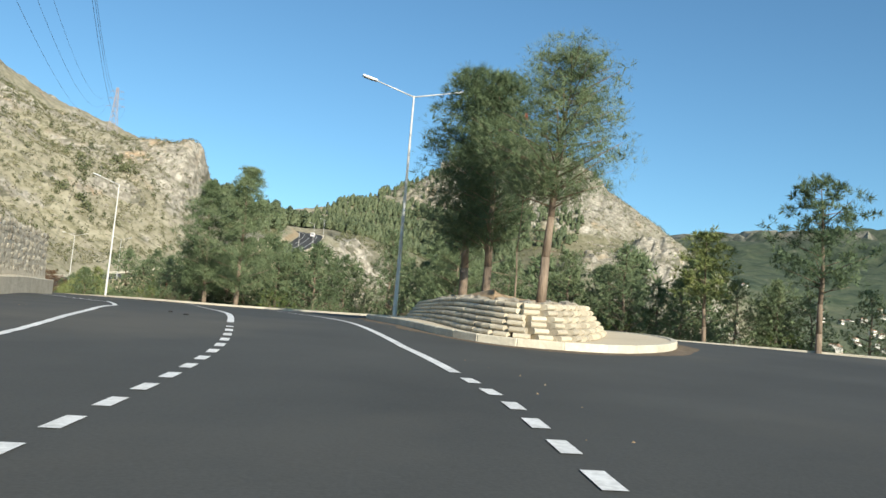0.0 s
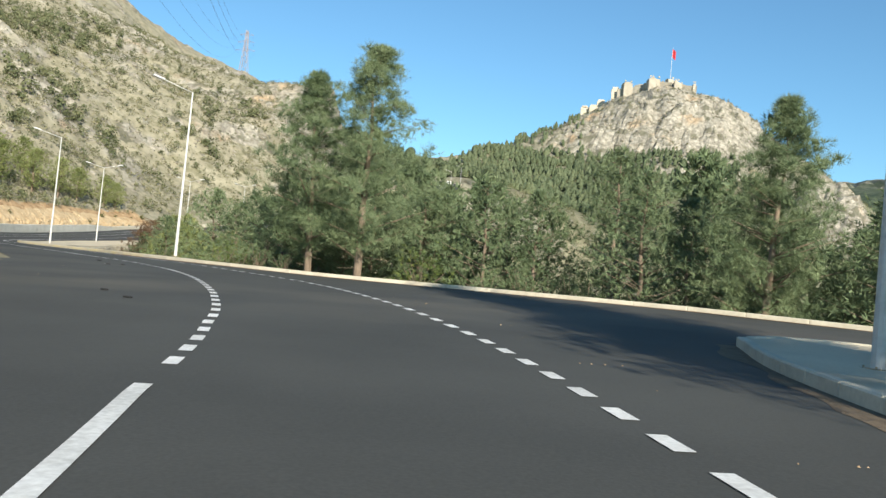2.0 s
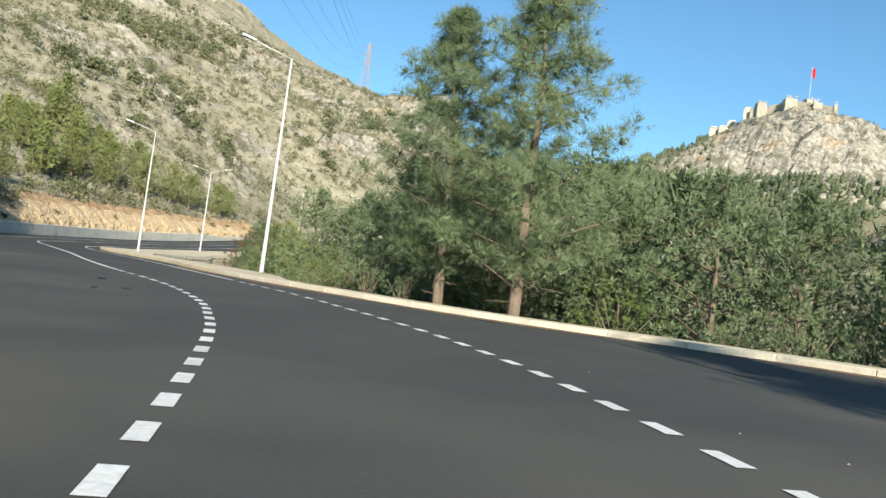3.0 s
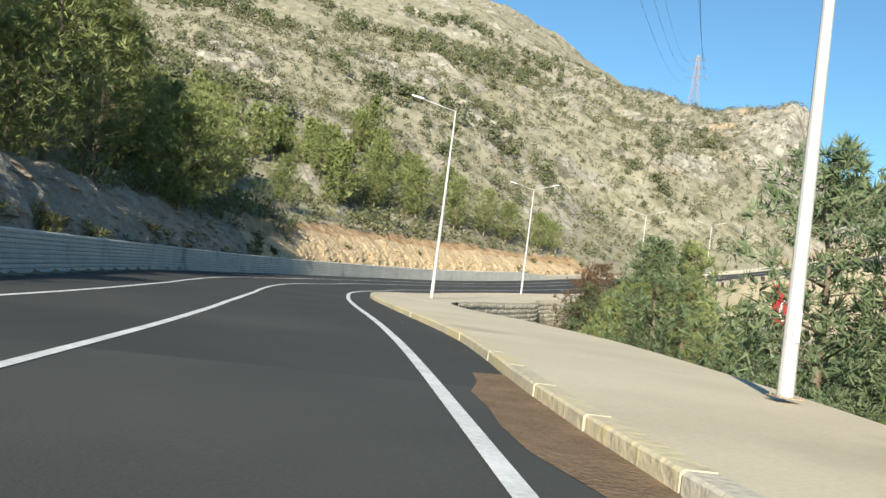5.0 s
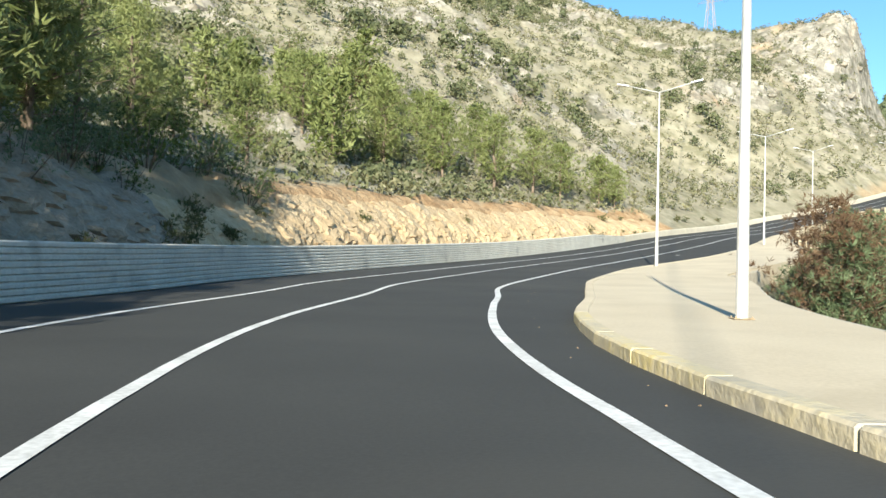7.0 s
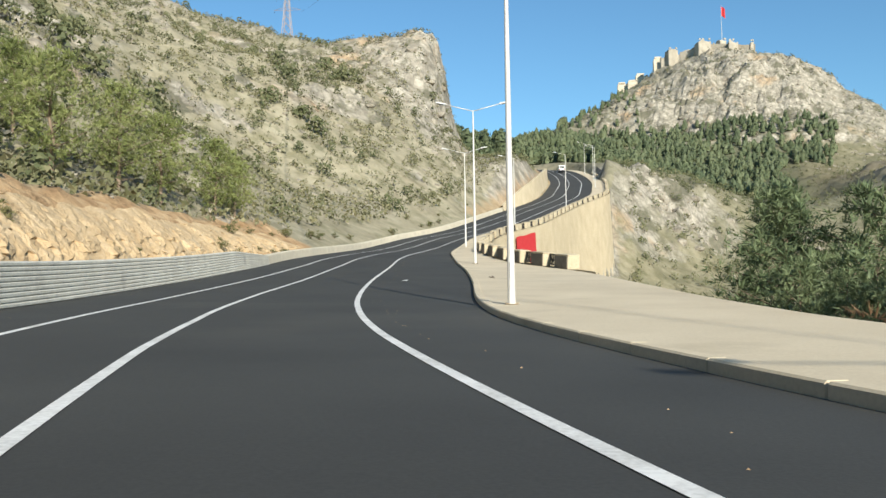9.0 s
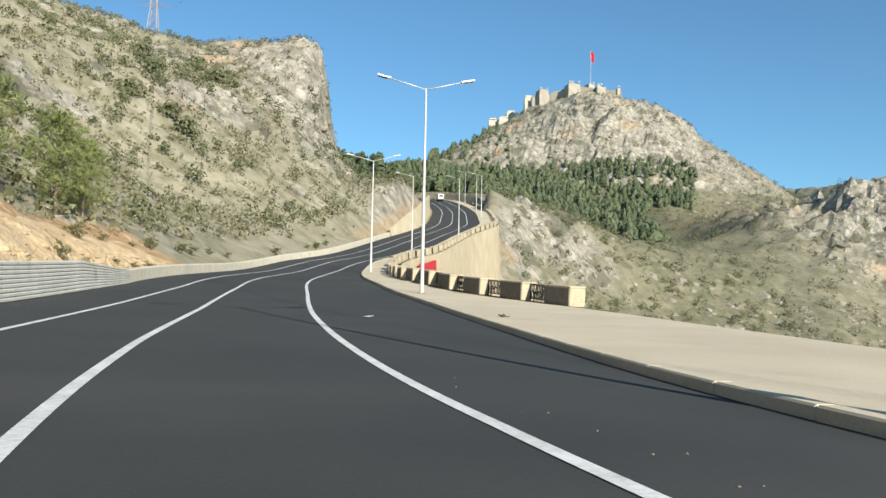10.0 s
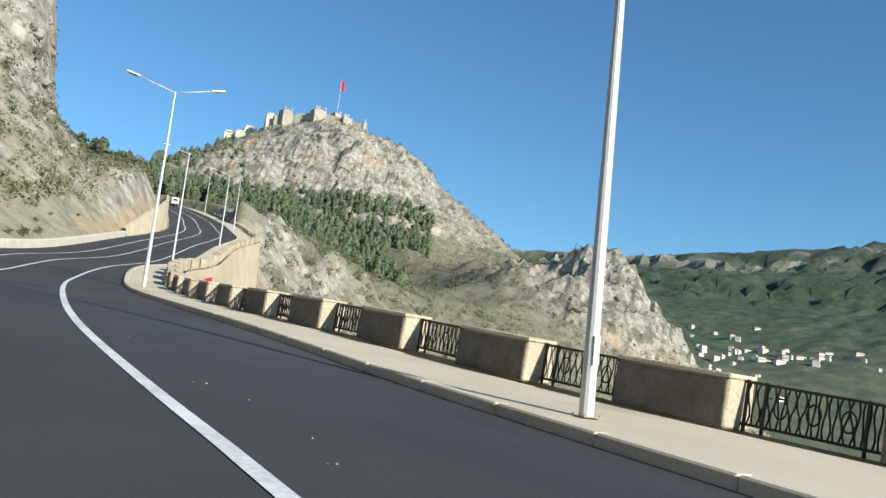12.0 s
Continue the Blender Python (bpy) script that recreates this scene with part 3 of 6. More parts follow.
def ground_material():
    m = bpy.data.materials.new("hillside")
    m.use_nodes = True
    nt = m.node_tree
    N = nt.nodes.new
    bs = nt.nodes["Principled BSDF"]
    bs.inputs["Roughness"].default_value, bs.inputs["Specular IOR Level"].default_value = 0.95, 0.2
    geo = N("ShaderNodeNewGeometry")

    def tex(scale, detail=6, kind="ShaderNodeTexNoise"):
        n = N(kind)
        n.inputs["Scale"].default_value = scale
        if kind == "ShaderNodeTexNoise":
            n.inputs["Detail"].default_value, n.inputs["Roughness"].default_value = detail, 0.62
        nt.links.new(geo.outputs["Position"], n.inputs["Vector"])
        return n.outputs[0]

    def ramp(src, stops):
        r = N("ShaderNodeValToRGB")
        while len(r.color_ramp.elements) < len(stops):
            r.color_ramp.elements.new(0.5)
        for e, (p, c) in zip(r.color_ramp.elements, stops):
            e.position, e.color = p, (*c, 1)
        nt.links.new(src, r.inputs[0])
        return r.outputs[0]

    def mixed(fac, a, b):
        x = N("ShaderNodeMix")
        x.data_type = "RGBA"
        nt.links.new(fac, x.inputs[0])
        nt.links.new(a, x.inputs[6])
        nt.links.new(b, x.inputs[7])
        return x.outputs[2]

    def grey(a, b):
        return [(a, (0, 0, 0)), (b, (1, 1, 1))]

    rock = ramp(tex(0.35, 8), [(0.30, (0.19, 0.170, 0.138)), (0.48, (0.335, 0.306, 0.254)), (0.68, (0.48, 0.443, 0.37))])
    earth = ramp(tex(0.25, 7), [(0.3, (0.235, 0.21, 0.145)), (0.5, (0.32, 0.288, 0.20)), (0.72, (0.40, 0.365, 0.265))])
    scrub = ramp(tex(0.6, 6), [(0.3, (0.095, 0.10, 0.05)), (0.7, (0.19, 0.175, 0.095))])
    rock = mixed(ramp(tex(0.035, 5), grey(0.57, 0.67)), rock, ramp(tex(0.4, 5), [(0.3, (0.30, 0.21, 0.13)), (0.7, (0.50, 0.38, 0.25))]))
    rock = mixed(ramp(tex(0.11, 9), grey(0.53, 0.60)), rock, ramp(tex(0.9, 5), [(0.3, (0.10, 0.10, 0.07)), (0.7, (0.19, 0.175, 0.13))]))
    warp = N("ShaderNodeVectorMath")
    warp.operation = "MULTIPLY_ADD"
    wn = N("ShaderNodeTexNoise")
    wn.inputs["Scale"].default_value, wn.inputs["Detail"].default_value = 0.12, 5
    nt.links.new(geo.outputs["Position"], wn.inputs["Vector"])
    warp.inputs[1].default_value = (9, 9, 9)
    nt.links.new(wn.outputs["Color"], warp.inputs[0])
    nt.links.new(geo.outputs["Position"], warp.inputs[2])
    cracks = []
    for size in (0.10, 0.36):
        vo = N("ShaderNodeTexVoronoi")
        vo.feature = "DISTANCE_TO_EDGE"
        vo.inputs["Scale"].default_value = size
        nt.links.new(warp.outputs[0], vo.inputs["Vector"])
        cracks.append(vo.outputs["Distance"])
        rock = mixed(ramp(vo.outputs["Distance"], [(0.0, (0.55, 0.55, 0.55)), (0.08, (0, 0, 0))]), rock, ramp(tex(1.5, 3), [(0.3, (0.10, 0.09, 0.07)), (0.7, (0.17, 0.155, 0.12))]))
    sep = N("ShaderNodeSeparateXYZ")
    nt.links.new(geo.outputs["Normal"], sep.inputs[0])
    steep = N("ShaderNodeMath")
    steep.operation = "MULTIPLY_ADD"
    steep.inputs[1].default_value = 0.7
    nt.links.new(tex(0.09, 6), steep.inputs[0])
    nt.links.new(sep.outputs[2], steep.inputs[2])
    is_rock = ramp(steep.outputs[0], [(0.97, (1, 1, 1)), (1.2, (0, 0, 0))])
    base = mixed(is_rock, earth, rock)
    patch = N("ShaderNodeMath")
    patch.operation = "MULTIPLY"
    nt.links.new(ramp(tex(0.33, 7), [(0.47, (0, 0, 0)), (0.62, (0.65, 0.65, 0.65))]), patch.inputs[0])
    nt.links.new(ramp(tex(0.02, 3), grey(0.25, 0.55)), patch.inputs[1])
    base = mixed(patch.outputs[0], base, scrub)
    for key, col in (("olive", ramp(tex(0.15, 8), [(0.36, (0.068, 0.076, 0.038)), (0.5, (0.13, 0.122, 0.068)), (0.66, (0.25, 0.225, 0.15))])),
                     ("brown", ramp(tex(0.2), [(0.3, (0.17, 0.13, 0.07)), (0.5, (0.25, 0.195, 0.115)), (0.7, (0.33, 0.265, 0.165))])),
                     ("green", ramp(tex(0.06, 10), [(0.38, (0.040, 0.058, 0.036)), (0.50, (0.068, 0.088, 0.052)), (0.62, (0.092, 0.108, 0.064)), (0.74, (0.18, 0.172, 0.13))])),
                     ("rocky", rock),
                     ("soil", ramp(tex(0.8, 7), [(0.3, (0.28, 0.17, 0.085)), (0.5, (0.44, 0.29, 0.155)), (0.72, (0.58, 0.43, 0.26))]))):
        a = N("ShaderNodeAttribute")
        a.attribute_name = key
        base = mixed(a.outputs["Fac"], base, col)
        if key == "green":
            base = mixed(ramp(steep.outputs[0], [(0.80, (1, 1, 1)), (1.02, (0, 0, 0))]), base, rock)
    nt.links.new(base, bs.inputs["Base Color"])
    add = N("ShaderNodeMath")
    nt.links.new(tex(0.22, 9), add.inputs[0])
    nt.links.new(tex(1.3, 6), add.inputs[1])
    bp = N("ShaderNodeBump")
    bp.inputs["Strength"].default_value, bp.inputs["Distance"].default_value = 0.45, 0.7
    nt.links.new(add.outputs[0], bp.inputs["Height"])
    nt.links.new(bp.outputs[0], bs.inputs["Normal"])
    return m


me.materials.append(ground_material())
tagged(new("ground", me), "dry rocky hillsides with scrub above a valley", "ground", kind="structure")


def drop(xs, ys):
    """Heights of the ground sheet under many points, by bilinear reading of the grid."""
    xs, ys = np.ravel(xs), np.ravel(ys)
    i = np.clip(np.searchsorted(gx, xs) - 1, 0, nx - 2)
    j = np.clip(np.searchsorted(gy, ys) - 1, 0, ny - 2)
    u = (xs - gx[i]) / (gx[i + 1] - gx[i])
    v = (ys - gy[j]) / (gy[j + 1] - gy[j])
    Z = gz.reshape(ny, nx)
    return (Z[j, i] * (1 - u) + Z[j, i + 1] * u) * (1 - v) + (Z[j + 1, i] * (1 - u) + Z[j + 1, i + 1] * u) * v


# ---- road, kerbs, pavement ----
def road_sheet():
    rows = []
    for i in range(0, len(LINE)):
        x, y, z = LINE[i]
        lo = -np.interp(y, [-70, 20, 50, 66, 90, 104, 132, 150], [9.0, 9.0, 21.0, 9.0, 9.7, 9.5, 9.2, 8.9])
        across = (KERB - (x, y)) @ -LEFT[i]
        along = np.abs((KERB - (x, y)) @ TANGENT[i])
        along = np.where(across > 0, along, 99)
        hi = min(across[along.argmin()] + 0.5, 45) if along.min() < 2 else 45
        row = []
        for o in np.linspace(lo, hi, 9):
            p = LINE[i, :2] - LEFT[i] * o
            row.append((p[0], p[1], z + BANK[i] * np.clip(o, -14, 12)))
        rows.append(row)
    ob = ribbon("road", rows, M_ASPHALT, flat=False)
    ob.data.materials.append(M_ASPHALT_NEW)
    joint = station(82)
    for k, f in enumerate(ob.data.polygons):
        f.material_index = int(k // 8 >= joint)
    return tagged(ob, "dark grey asphalt road climbing through bends", "road", kind="structure")


road_sheet()

def kerb_z(p):
    return road_z(p[:, 0], p[:, 1])


KZ = kerb_z(KERB)


def pavement():
    rows, js, j0 = [], [], 0
    for i in range(len(KERB)):
        d = np.hypot(*(OUTER - KERB[i]).T)
        d[:j0] = 1e9
        j0 = int(d.argmin())
        js.append(j0)
    js = np.convolve(np.pad(js, 10, mode="edge"), np.ones(21) / 21, mode="valid")
    for i in range(len(KERB)):
        a, b = KERB[i], np.array([np.interp(js[i], np.arange(len(OUTER)), OUTER[:, c]) for c in (0, 1)])
        top = KZ[i] + 0.15
        rows.append([(a[0], a[1], top - 0.02)] + [(a[0] + (b[0] - a[0]) * u, a[1] + (b[1] - a[1]) * u, top + 0.0 * u) for u in (0.33, 0.66, 1.0)] + [(b[0], b[1], top - 1.6)])
    return tagged(ribbon("pavement", rows, M_PAVE), "pale sandy concrete pavement beside the road", "pavement", kind="structure")


pavement()


def oriented(a, b, up=(0, 0, 1)):
    """A frame at a with its x axis towards b."""
    x = (Vector(b) - Vector(a)).normalized()
    y = Vector(up).cross(x).normalized()
    z = x.cross(y)
    return Matrix.Translation(a) @ Matrix((x, y, z)).transposed().to_4x4()


# ---- kerb ----
def kerb():
    root = tagged(new("kerb"), "pale concrete kerb stones edging the pavement, yellow paint worn off in places", "kerb", kind="structure")
    protos = {}
    for key, mat in (("plain", M_KERB), ("yellow", M_KERB_YELLOW), ("slab", M_PAVE)):
        bm = bmesh.new()
        box(bm, (1.995, 0.26, 0.42), (0.9975, -0.05, -0.05), bevel=0.025)
        protos[key] = [part("kerb_stone", bm, mat, root), False]
    made = 0
    for a in range(28, len(KERB) - 3, 2):
        p, q = KERB[a], KERB[a + 2]
        if p[0] > 40:
            continue
        key = "yellow" if 78 < p[1] < 112 and p[0] < -26 else "slab" if p[1] > 108 and p[0] < -40 else "plain"
        m = oriented((*p, KZ[a]), (*q, KZ[a + 2])) @ Matrix.Rotation(random.uniform(-0.006, 0.006), 4, "Z")
        ob, used = protos[key]
        if used:
            ob = ob.copy()
            scene.collection.objects.link(ob)
        protos[key][1] = True
        ob.matrix_basis = m


kerb()

# ---- lamp posts ----
def lamp_post(arms):
    post = thing("street_lamp", Matrix(), "tall galvanised steel street lamp with %s beside the road" % ("two arms" if arms == 2 else "a single arm"), "street lamp", "street lamps")
    bm = bmesh.new()
    tube(bm, (0, 0, 0), (0, 0, 5.2), 0.105, 0.074, 12)
    tube(bm, (0, 0, 5.2), (0, 0, 10.6), 0.074, 0.042, 12)
    part("pole", bm, M_GALV, post)
    bm = bmesh.new()
    box(bm, (0.34, 0.34, 0.016), (0, 0, 0.008), bevel=0.004)
    part("base_plate", bm, M_RUST, post, "rust-stained base plate")
    for sx, sy in ((1, 1), (1, -1), (-1, 1), (-1, -1)):
        bm = bmesh.new()
        tube(bm, (sx * 0.13, sy * 0.13, 0.016), (sx * 0.13, sy * 0.13, 0.045), 0.014, None, 6)
        part("bolt", bm, M_RUST, post)
    bm = bmesh.new()
    box(bm, (0.10, 0.02, 0.40), (0, -0.105, 0.9), bevel=0.004)
    part("access_hatch", bm, M_GALV, post)
    for sgn in ((-1, 1) if arms == 2 else (-1,)):
        bm = bmesh.new()
        tube(bm, (0, 0, 10.55), (sgn * 1.9, 0, 11.05), 0.035, 0.028, 8)
        arm = part("arm", bm, M_GALV, post, flat=False)
        bm = bmesh.new()
        box(bm, (0.75, 0.26, 0.10), (sgn * 2.2, 0, 11.12), Matrix.Rotation(-sgn * 0.2, 4, "Y"), bevel=0.035)
        head = part("lamp_head", bm, M_WHITE, arm, "pale lamp head")
        bm = bmesh.new()
        box(bm, (0.45, 0.18, 0.02), (sgn * 2.25, 0, 11.07), Matrix.Rotation(-sgn * 0.2, 4, "Y"))
        part("lens", bm, M_GLASS, arm)
    return post


LAMP_2, LAMP_1 = lamp_post(2), lamp_post(1)
LAMPS = [(-3.64, 44.49, 2, 0), (-30.51, 85.8, 1, 0), (-55.22, 113.75, 1, 0), (-69.36, 149.95, 2, 0), (-71.44, 186.48, 2, 0), (-73.64, 223.44, 2, 0),
         (-67.56, 262.2, 1, 0), (-56.6, 301.1, 1, 0), (-44.9, 354.7, 1, 0), (-42.2, 384.2, 1, 0), (-41.2, 420, 1, 0)]
first = {1: True, 2: True}
for x, y, n, _ in LAMPS:
    i = int(nearest([x], [y])[0][0])
    ang = math.atan2(-LEFT[i, 1], -LEFT[i, 0])
    m = pose(x, y, float(road_z([x], [y])[0]) + 0.15, 0, 0, math.degrees(ang))
    src = LAMP_2 if n == 2 else LAMP_1
    if first[n]:
        src.matrix_basis = m
        first[n] = False
    else:
        copy_thing(src, m)


# ---- ribbed concrete barrier on the uphill side, and the low wall after it ----
def along_line(y0, y1, off, step=1.0):
    i0, i1 = station(y0), station(y1)
    out = []
    for s in np.arange(i0, i1, step):
        k = int(s)
        u = s - k
        p = LINE[k] * (1 - u) + LINE[min(k + 1, len(LINE) - 1)] * u
        l = LEFT[k]
        o = float(np.interp(p[1], *off)) if isinstance(off, tuple) else off
        out.append((p[0] + l[0] * o, p[1] + l[1] * o, p[2] - BANK[k] * o, l))
    return out


def ribbed_section():
    """Profile across: distance back from the face, and height. Nine rounded courses, each set back a little."""
    prof = [(0.0, -0.3)]
    for r in range(9):
        z = r * 0.135
        prof += [(0.012 * r + 0.05, z), (0.012 * r, z + 0.03), (0.012 * r, z + 0.10), (0.012 * r + 0.05, z + 0.132)]
    return prof + [(0.36, 1.22), (0.46, 1.0), (0.46, -0.3)]


def barrier():
    pts = along_line(69.5, 189.5, ([64, 90, 104, 132, 150, 190], [8.8, 9.5, 9.3, 9.0, 8.8, 8.8]))
    root = tagged(new("barrier"), "grey ribbed concrete retaining barrier along the road", "barrier", kind="structure")
    for a in range(0, len(pts) - 1, 12):
        seg = pts[a:a + 13]
        wob = noise.noise((a, 3, 0)) * 0.06
        rows = []
        for x, y, z, l in seg:
            end = np.interp(y, [179, 188.5], [1.0, 0.54])
            rows.append([(x + l[0] * (d + wob * (end > 0.9)), y + l[1] * (d + wob * (end > 0.9)), z + (h * end if h > 0 else h) * (1 + wob * 0.6)) for d, h in ribbed_section()])
        for end_row, at in ((rows[0], 0), (rows[-1], len(rows) + 1)):
            x, y, z, l = seg[0] if at == 0 else seg[-1]
            rows.insert(at, [(x + l[0] * 0.4, y + l[1] * 0.4, p[2]) for p in end_row])
        ribbon("barrier_section", rows, M_BARRIER, closed=False, parent=root)
    return root


barrier()


def low_wall():
    pts = along_line(188, 300, ([188, 200, 300], [8.9, 9.0, 9.3]))
    rows = [[(x, y, z - 0.3), (x, y, z + 0.62), (x + l[0] * 0.05, y + l[1] * 0.05, z + 0.68), (x + l[0] * 0.40, y + l[1] * 0.40, z + 0.68), (x + l[0] * 0.45, y + l[1] * 0.45, z - 0.3)] for x, y, z, l in pts]
    tagged(ribbon("low_wall", rows, M_KERB), "low pale concrete wall at the foot of the mountain", "wall", kind="structure")
    pts = along_line(300, 392, ([300, 392], [9.3, 9.6]))
    rows = []
    for x, y, z, l in pts:
        h = np.interp(y, [300, 318, 330, 372, 390], [0.65, 3.6, 4.6, 4.8, 3.0])
        rows.append([(x, y, z - 0.3), (x + l[0] * 0.3, y + l[1] * 0.3, z + h), (x + l[0] * 0.8, y + l[1] * 0.8, z + h), (x + l[0] * 0.9, y + l[1] * 0.9, z - 0.3)])
    tagged(ribbon("cutting_wall", rows, M_WALLSTONE), "tall pale concrete wall lining the rock cutting", "wall", kind="structure")


low_wall()

# ---- raw earth face of the cutting ----
def cut_face(name, y0, y1, heights, mat, label, gully, lumps):
    rows = []
    for x, y, z, l in along_line(y0, y1, 10.3, 0.3):
        h = float(np.interp(y, *heights)) + 0.5 * noise.noise((x * 0.35, y * 0.35, 9))
        r = []
        for u in np.linspace(0, 1, 24):
            rill = noise.ridged_multi_fractal((x * 0.55, y * 0.55, u * 0.8), 0.9, 2.1, 4, 1.0, 2.0) - 1.2
            lump = noise.fractal((x * 3.0, y * 3.0, u * h * 2.6), 0.7, 2.1, 4)
            d = u * u * 2.0 + u * 0.5 - gully * rill * math.sin(math.pi * min(1, u * 1.1)) + lumps * lump
            r.append((x + l[0] * d, y + l[1] * d, z + 0.5 + u * h + 0.08 * lump))
        r.append((x + l[0] * 5.2, y + l[1] * 5.2, z + 0.3 + h))
        rows.append(r)
    return tagged(ribbon(name, rows, mat), label, "cutting", kind="structure")


M_CUT = material("orange_earth", [(0.28, (0.38, 0.255, 0.14)), (0.46, (0.51, 0.37, 0.21)), (0.70, (0.63, 0.49, 0.315))], 1.4, 0.95, 0.8, 5, stretch=(1, 1, 0.5), stain=((0.38, 0.31, 0.21), 0.5, 0.60))
M_BANK = material("grey_brown_bank", [(0.28, (0.18, 0.145, 0.105)), (0.48, (0.31, 0.255, 0.19)), (0.72, (0.45, 0.385, 0.30))], 1.1, 0.95, 0.6, 6, stretch=(1, 1, 1.6), stain=((0.24, 0.19, 0.12), 0.4, 0.58))
cut_face("cutting", 124, 207, ([124, 132, 150, 175, 198, 207], [2.4, 3.2, 3.3, 2.9, 1.7, 0.8]), M_CUT, "raw pale orange earth and rock face of the road cutting", 0.24, 0.22)
cut_face("bank", 71, 124.3, ([71, 80, 95, 112, 124.3], [1.2, 3.0, 3.4, 3.3, 2.5]), M_BANK, "rough grey-brown rock bank below the pines", 0.34, 0.30)

# ---- retaining wall under the outer bend ----
def retaining_wall():
    tang = np.gradient(OUTER, axis=0)
    tang /= np.linalg.norm(tang, axis=1)[:, None]
    rows = []
    for i in range(len(OUTER)):
        x, y = OUTER[i]
        if y < 176 or y > 372 or x > -38 or (y < 100):
            continue
        nrm = (tang[i, 1], -tang[i, 0])
        z = float(road_z([x], [y])[0]) + 0.15
        h = np.interp(y, [176, 200, 225, 262, 345, 372], [3, 5, 10, 16, 24, 10])
        rows.append([(x + nrm[0] * 1.02, y + nrm[1] * 1.02, z - 0.02), (x + nrm[0] * (1.05 + h * 0.04), y + nrm[1] * (1.05 + h * 0.04), z - h)])
    tagged(ribbon("retaining_wall", rows, M_WALLSTONE), "high tan stone retaining wall carrying the road round the bend", "wall", kind="structure")


retaining_wall()


# ---- parapet of stone blocks with iron railings between ----
def parapet_block():
    blk = thing("parapet_block", Matrix(), "rough tan stone parapet block at the pavement edge", "parapet block", "parapet blocks")
    bm = bmesh.new()
    box(bm, (2.2, 0.76, 0.80), (1.1, 0, 0.40), bevel=0.03)
    bmesh.ops.subdivide_edges(bm, edges=bm.edges[:], cuts=2, use_grid_fill=True)
    for v in bm.verts:
        v.co += 0.022 * noise.noise_vector(v.co * 2.3) * (0 if v.co.z < 0.02 else 1)
    part("body", bm, M_BLOCK, blk)
    bm = bmesh.new()
    box(bm, (2.24, 0.80, 0.08), (1.1, 0, 0.838), bevel=0.02)
    part("coping", bm, M_BLOCK, blk)
    # thin slab on the road side; its dark colour stands in for shade
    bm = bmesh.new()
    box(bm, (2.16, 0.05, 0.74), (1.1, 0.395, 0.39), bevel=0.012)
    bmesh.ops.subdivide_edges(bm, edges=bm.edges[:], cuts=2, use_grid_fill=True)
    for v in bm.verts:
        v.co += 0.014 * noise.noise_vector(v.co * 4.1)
    part("facing", bm, M_SHADED_FACING, blk, "grey stone facing, darkened for the shade on the road side")
    return blk


def bar(points, r, name, parent):
    """A bent square iron bar through points that lie in one upright plane."""
    rows = []
    for i, p in enumerate(points):
        t = (points[min(i + 1, len(points) - 1)] - points[max(i - 1, 0)]).normalized()
        n = Vector((-t.z, 0, t.x)) * r
        out = Vector((0, r, 0))
        rows.append([p + n, p + out, p - n, p - out])
    return ribbon(name, rows, M_IRON, closed=True, parent=parent)


def railing():
    r = thing("railing", Matrix(), "dark wrought-iron railing panel with close uneven bars between stone blocks", "railing", "railings")
    deep = -0.08
    for z in (0.12, 0.79):
        bm = bmesh.new()
        box(bm, (2.28, 0.06, 0.045), (1.14, deep, z), bevel=0.006)
        part("rail", bm, M_IRON, r)
    for x in (0.05, 0.36, 1.92, 2.23):
        bm = bmesh.new()
        box(bm, (0.05, 0.05, 0.83), (x, deep, 0.415), bevel=0.006)
        part("post", bm, M_IRON, r)
    rng = random.Random(4)
    for k in range(27):
        x = 0.10 + k * 0.08
        bend = rng.uniform(0.012, 0.045) * (1 if k % 2 else -1)
        bar([Vector((x + bend * math.sin(u * math.pi * 2), deep, 0.13 + u * 0.65)) for u in np.linspace(0, 1, 6)], 0.017, "bar", r)
    for x in (0.62, 1.14, 1.66):
        bar([Vector((x + 0.11 * math.cos(a), deep, 0.46 + 0.16 * math.sin(a))) for a in np.linspace(0, 2 * math.pi, 11)], 0.016, "scroll", r)
    return r


BLOCK, RAIL = parapet_block(), railing()
tang_o = np.gradient(OUTER, axis=0)
tang_o /= np.linalg.norm(tang_o, axis=1)[:, None]
i0 = [i for i in range(len(OUTER)) if OUTER[i, 0] < -50 and OUTER[i, 1] >= 175.0][0]
run_o = np.arange(len(OUTER), dtype=float)


def outer_at(s, inset=0.5):
    p = np.array([np.interp(s, run_o, OUTER[:, 0]), np.interp(s, run_o, OUTER[:, 1])])
    t = np.array([np.interp(s, run_o, tang_o[:, 0]), np.interp(s, run_o, tang_o[:, 1])])
    p = p + np.array([t[1], -t[0]]) * inset
    return (p[0], p[1], float(road_z([p[0]], [p[1]])[0]) + 0.15)


s = float(i0) + 3.3
placed = {BLOCK: False, RAIL: False}
while True:
    if s + 4 >= len(OUTER) - 40 or outer_at(s)[1] > 420:
        break
    for src, a, b in ((BLOCK, s, s + 2.2), (RAIL, s + 2.2, s + 4.5)):
        m = oriented(outer_at(a), outer_at(b))
        if not placed[src]:
            src.matrix_basis = m
            placed[src] = True
        else:
            copy_thing(src, m)
    s += 4.5

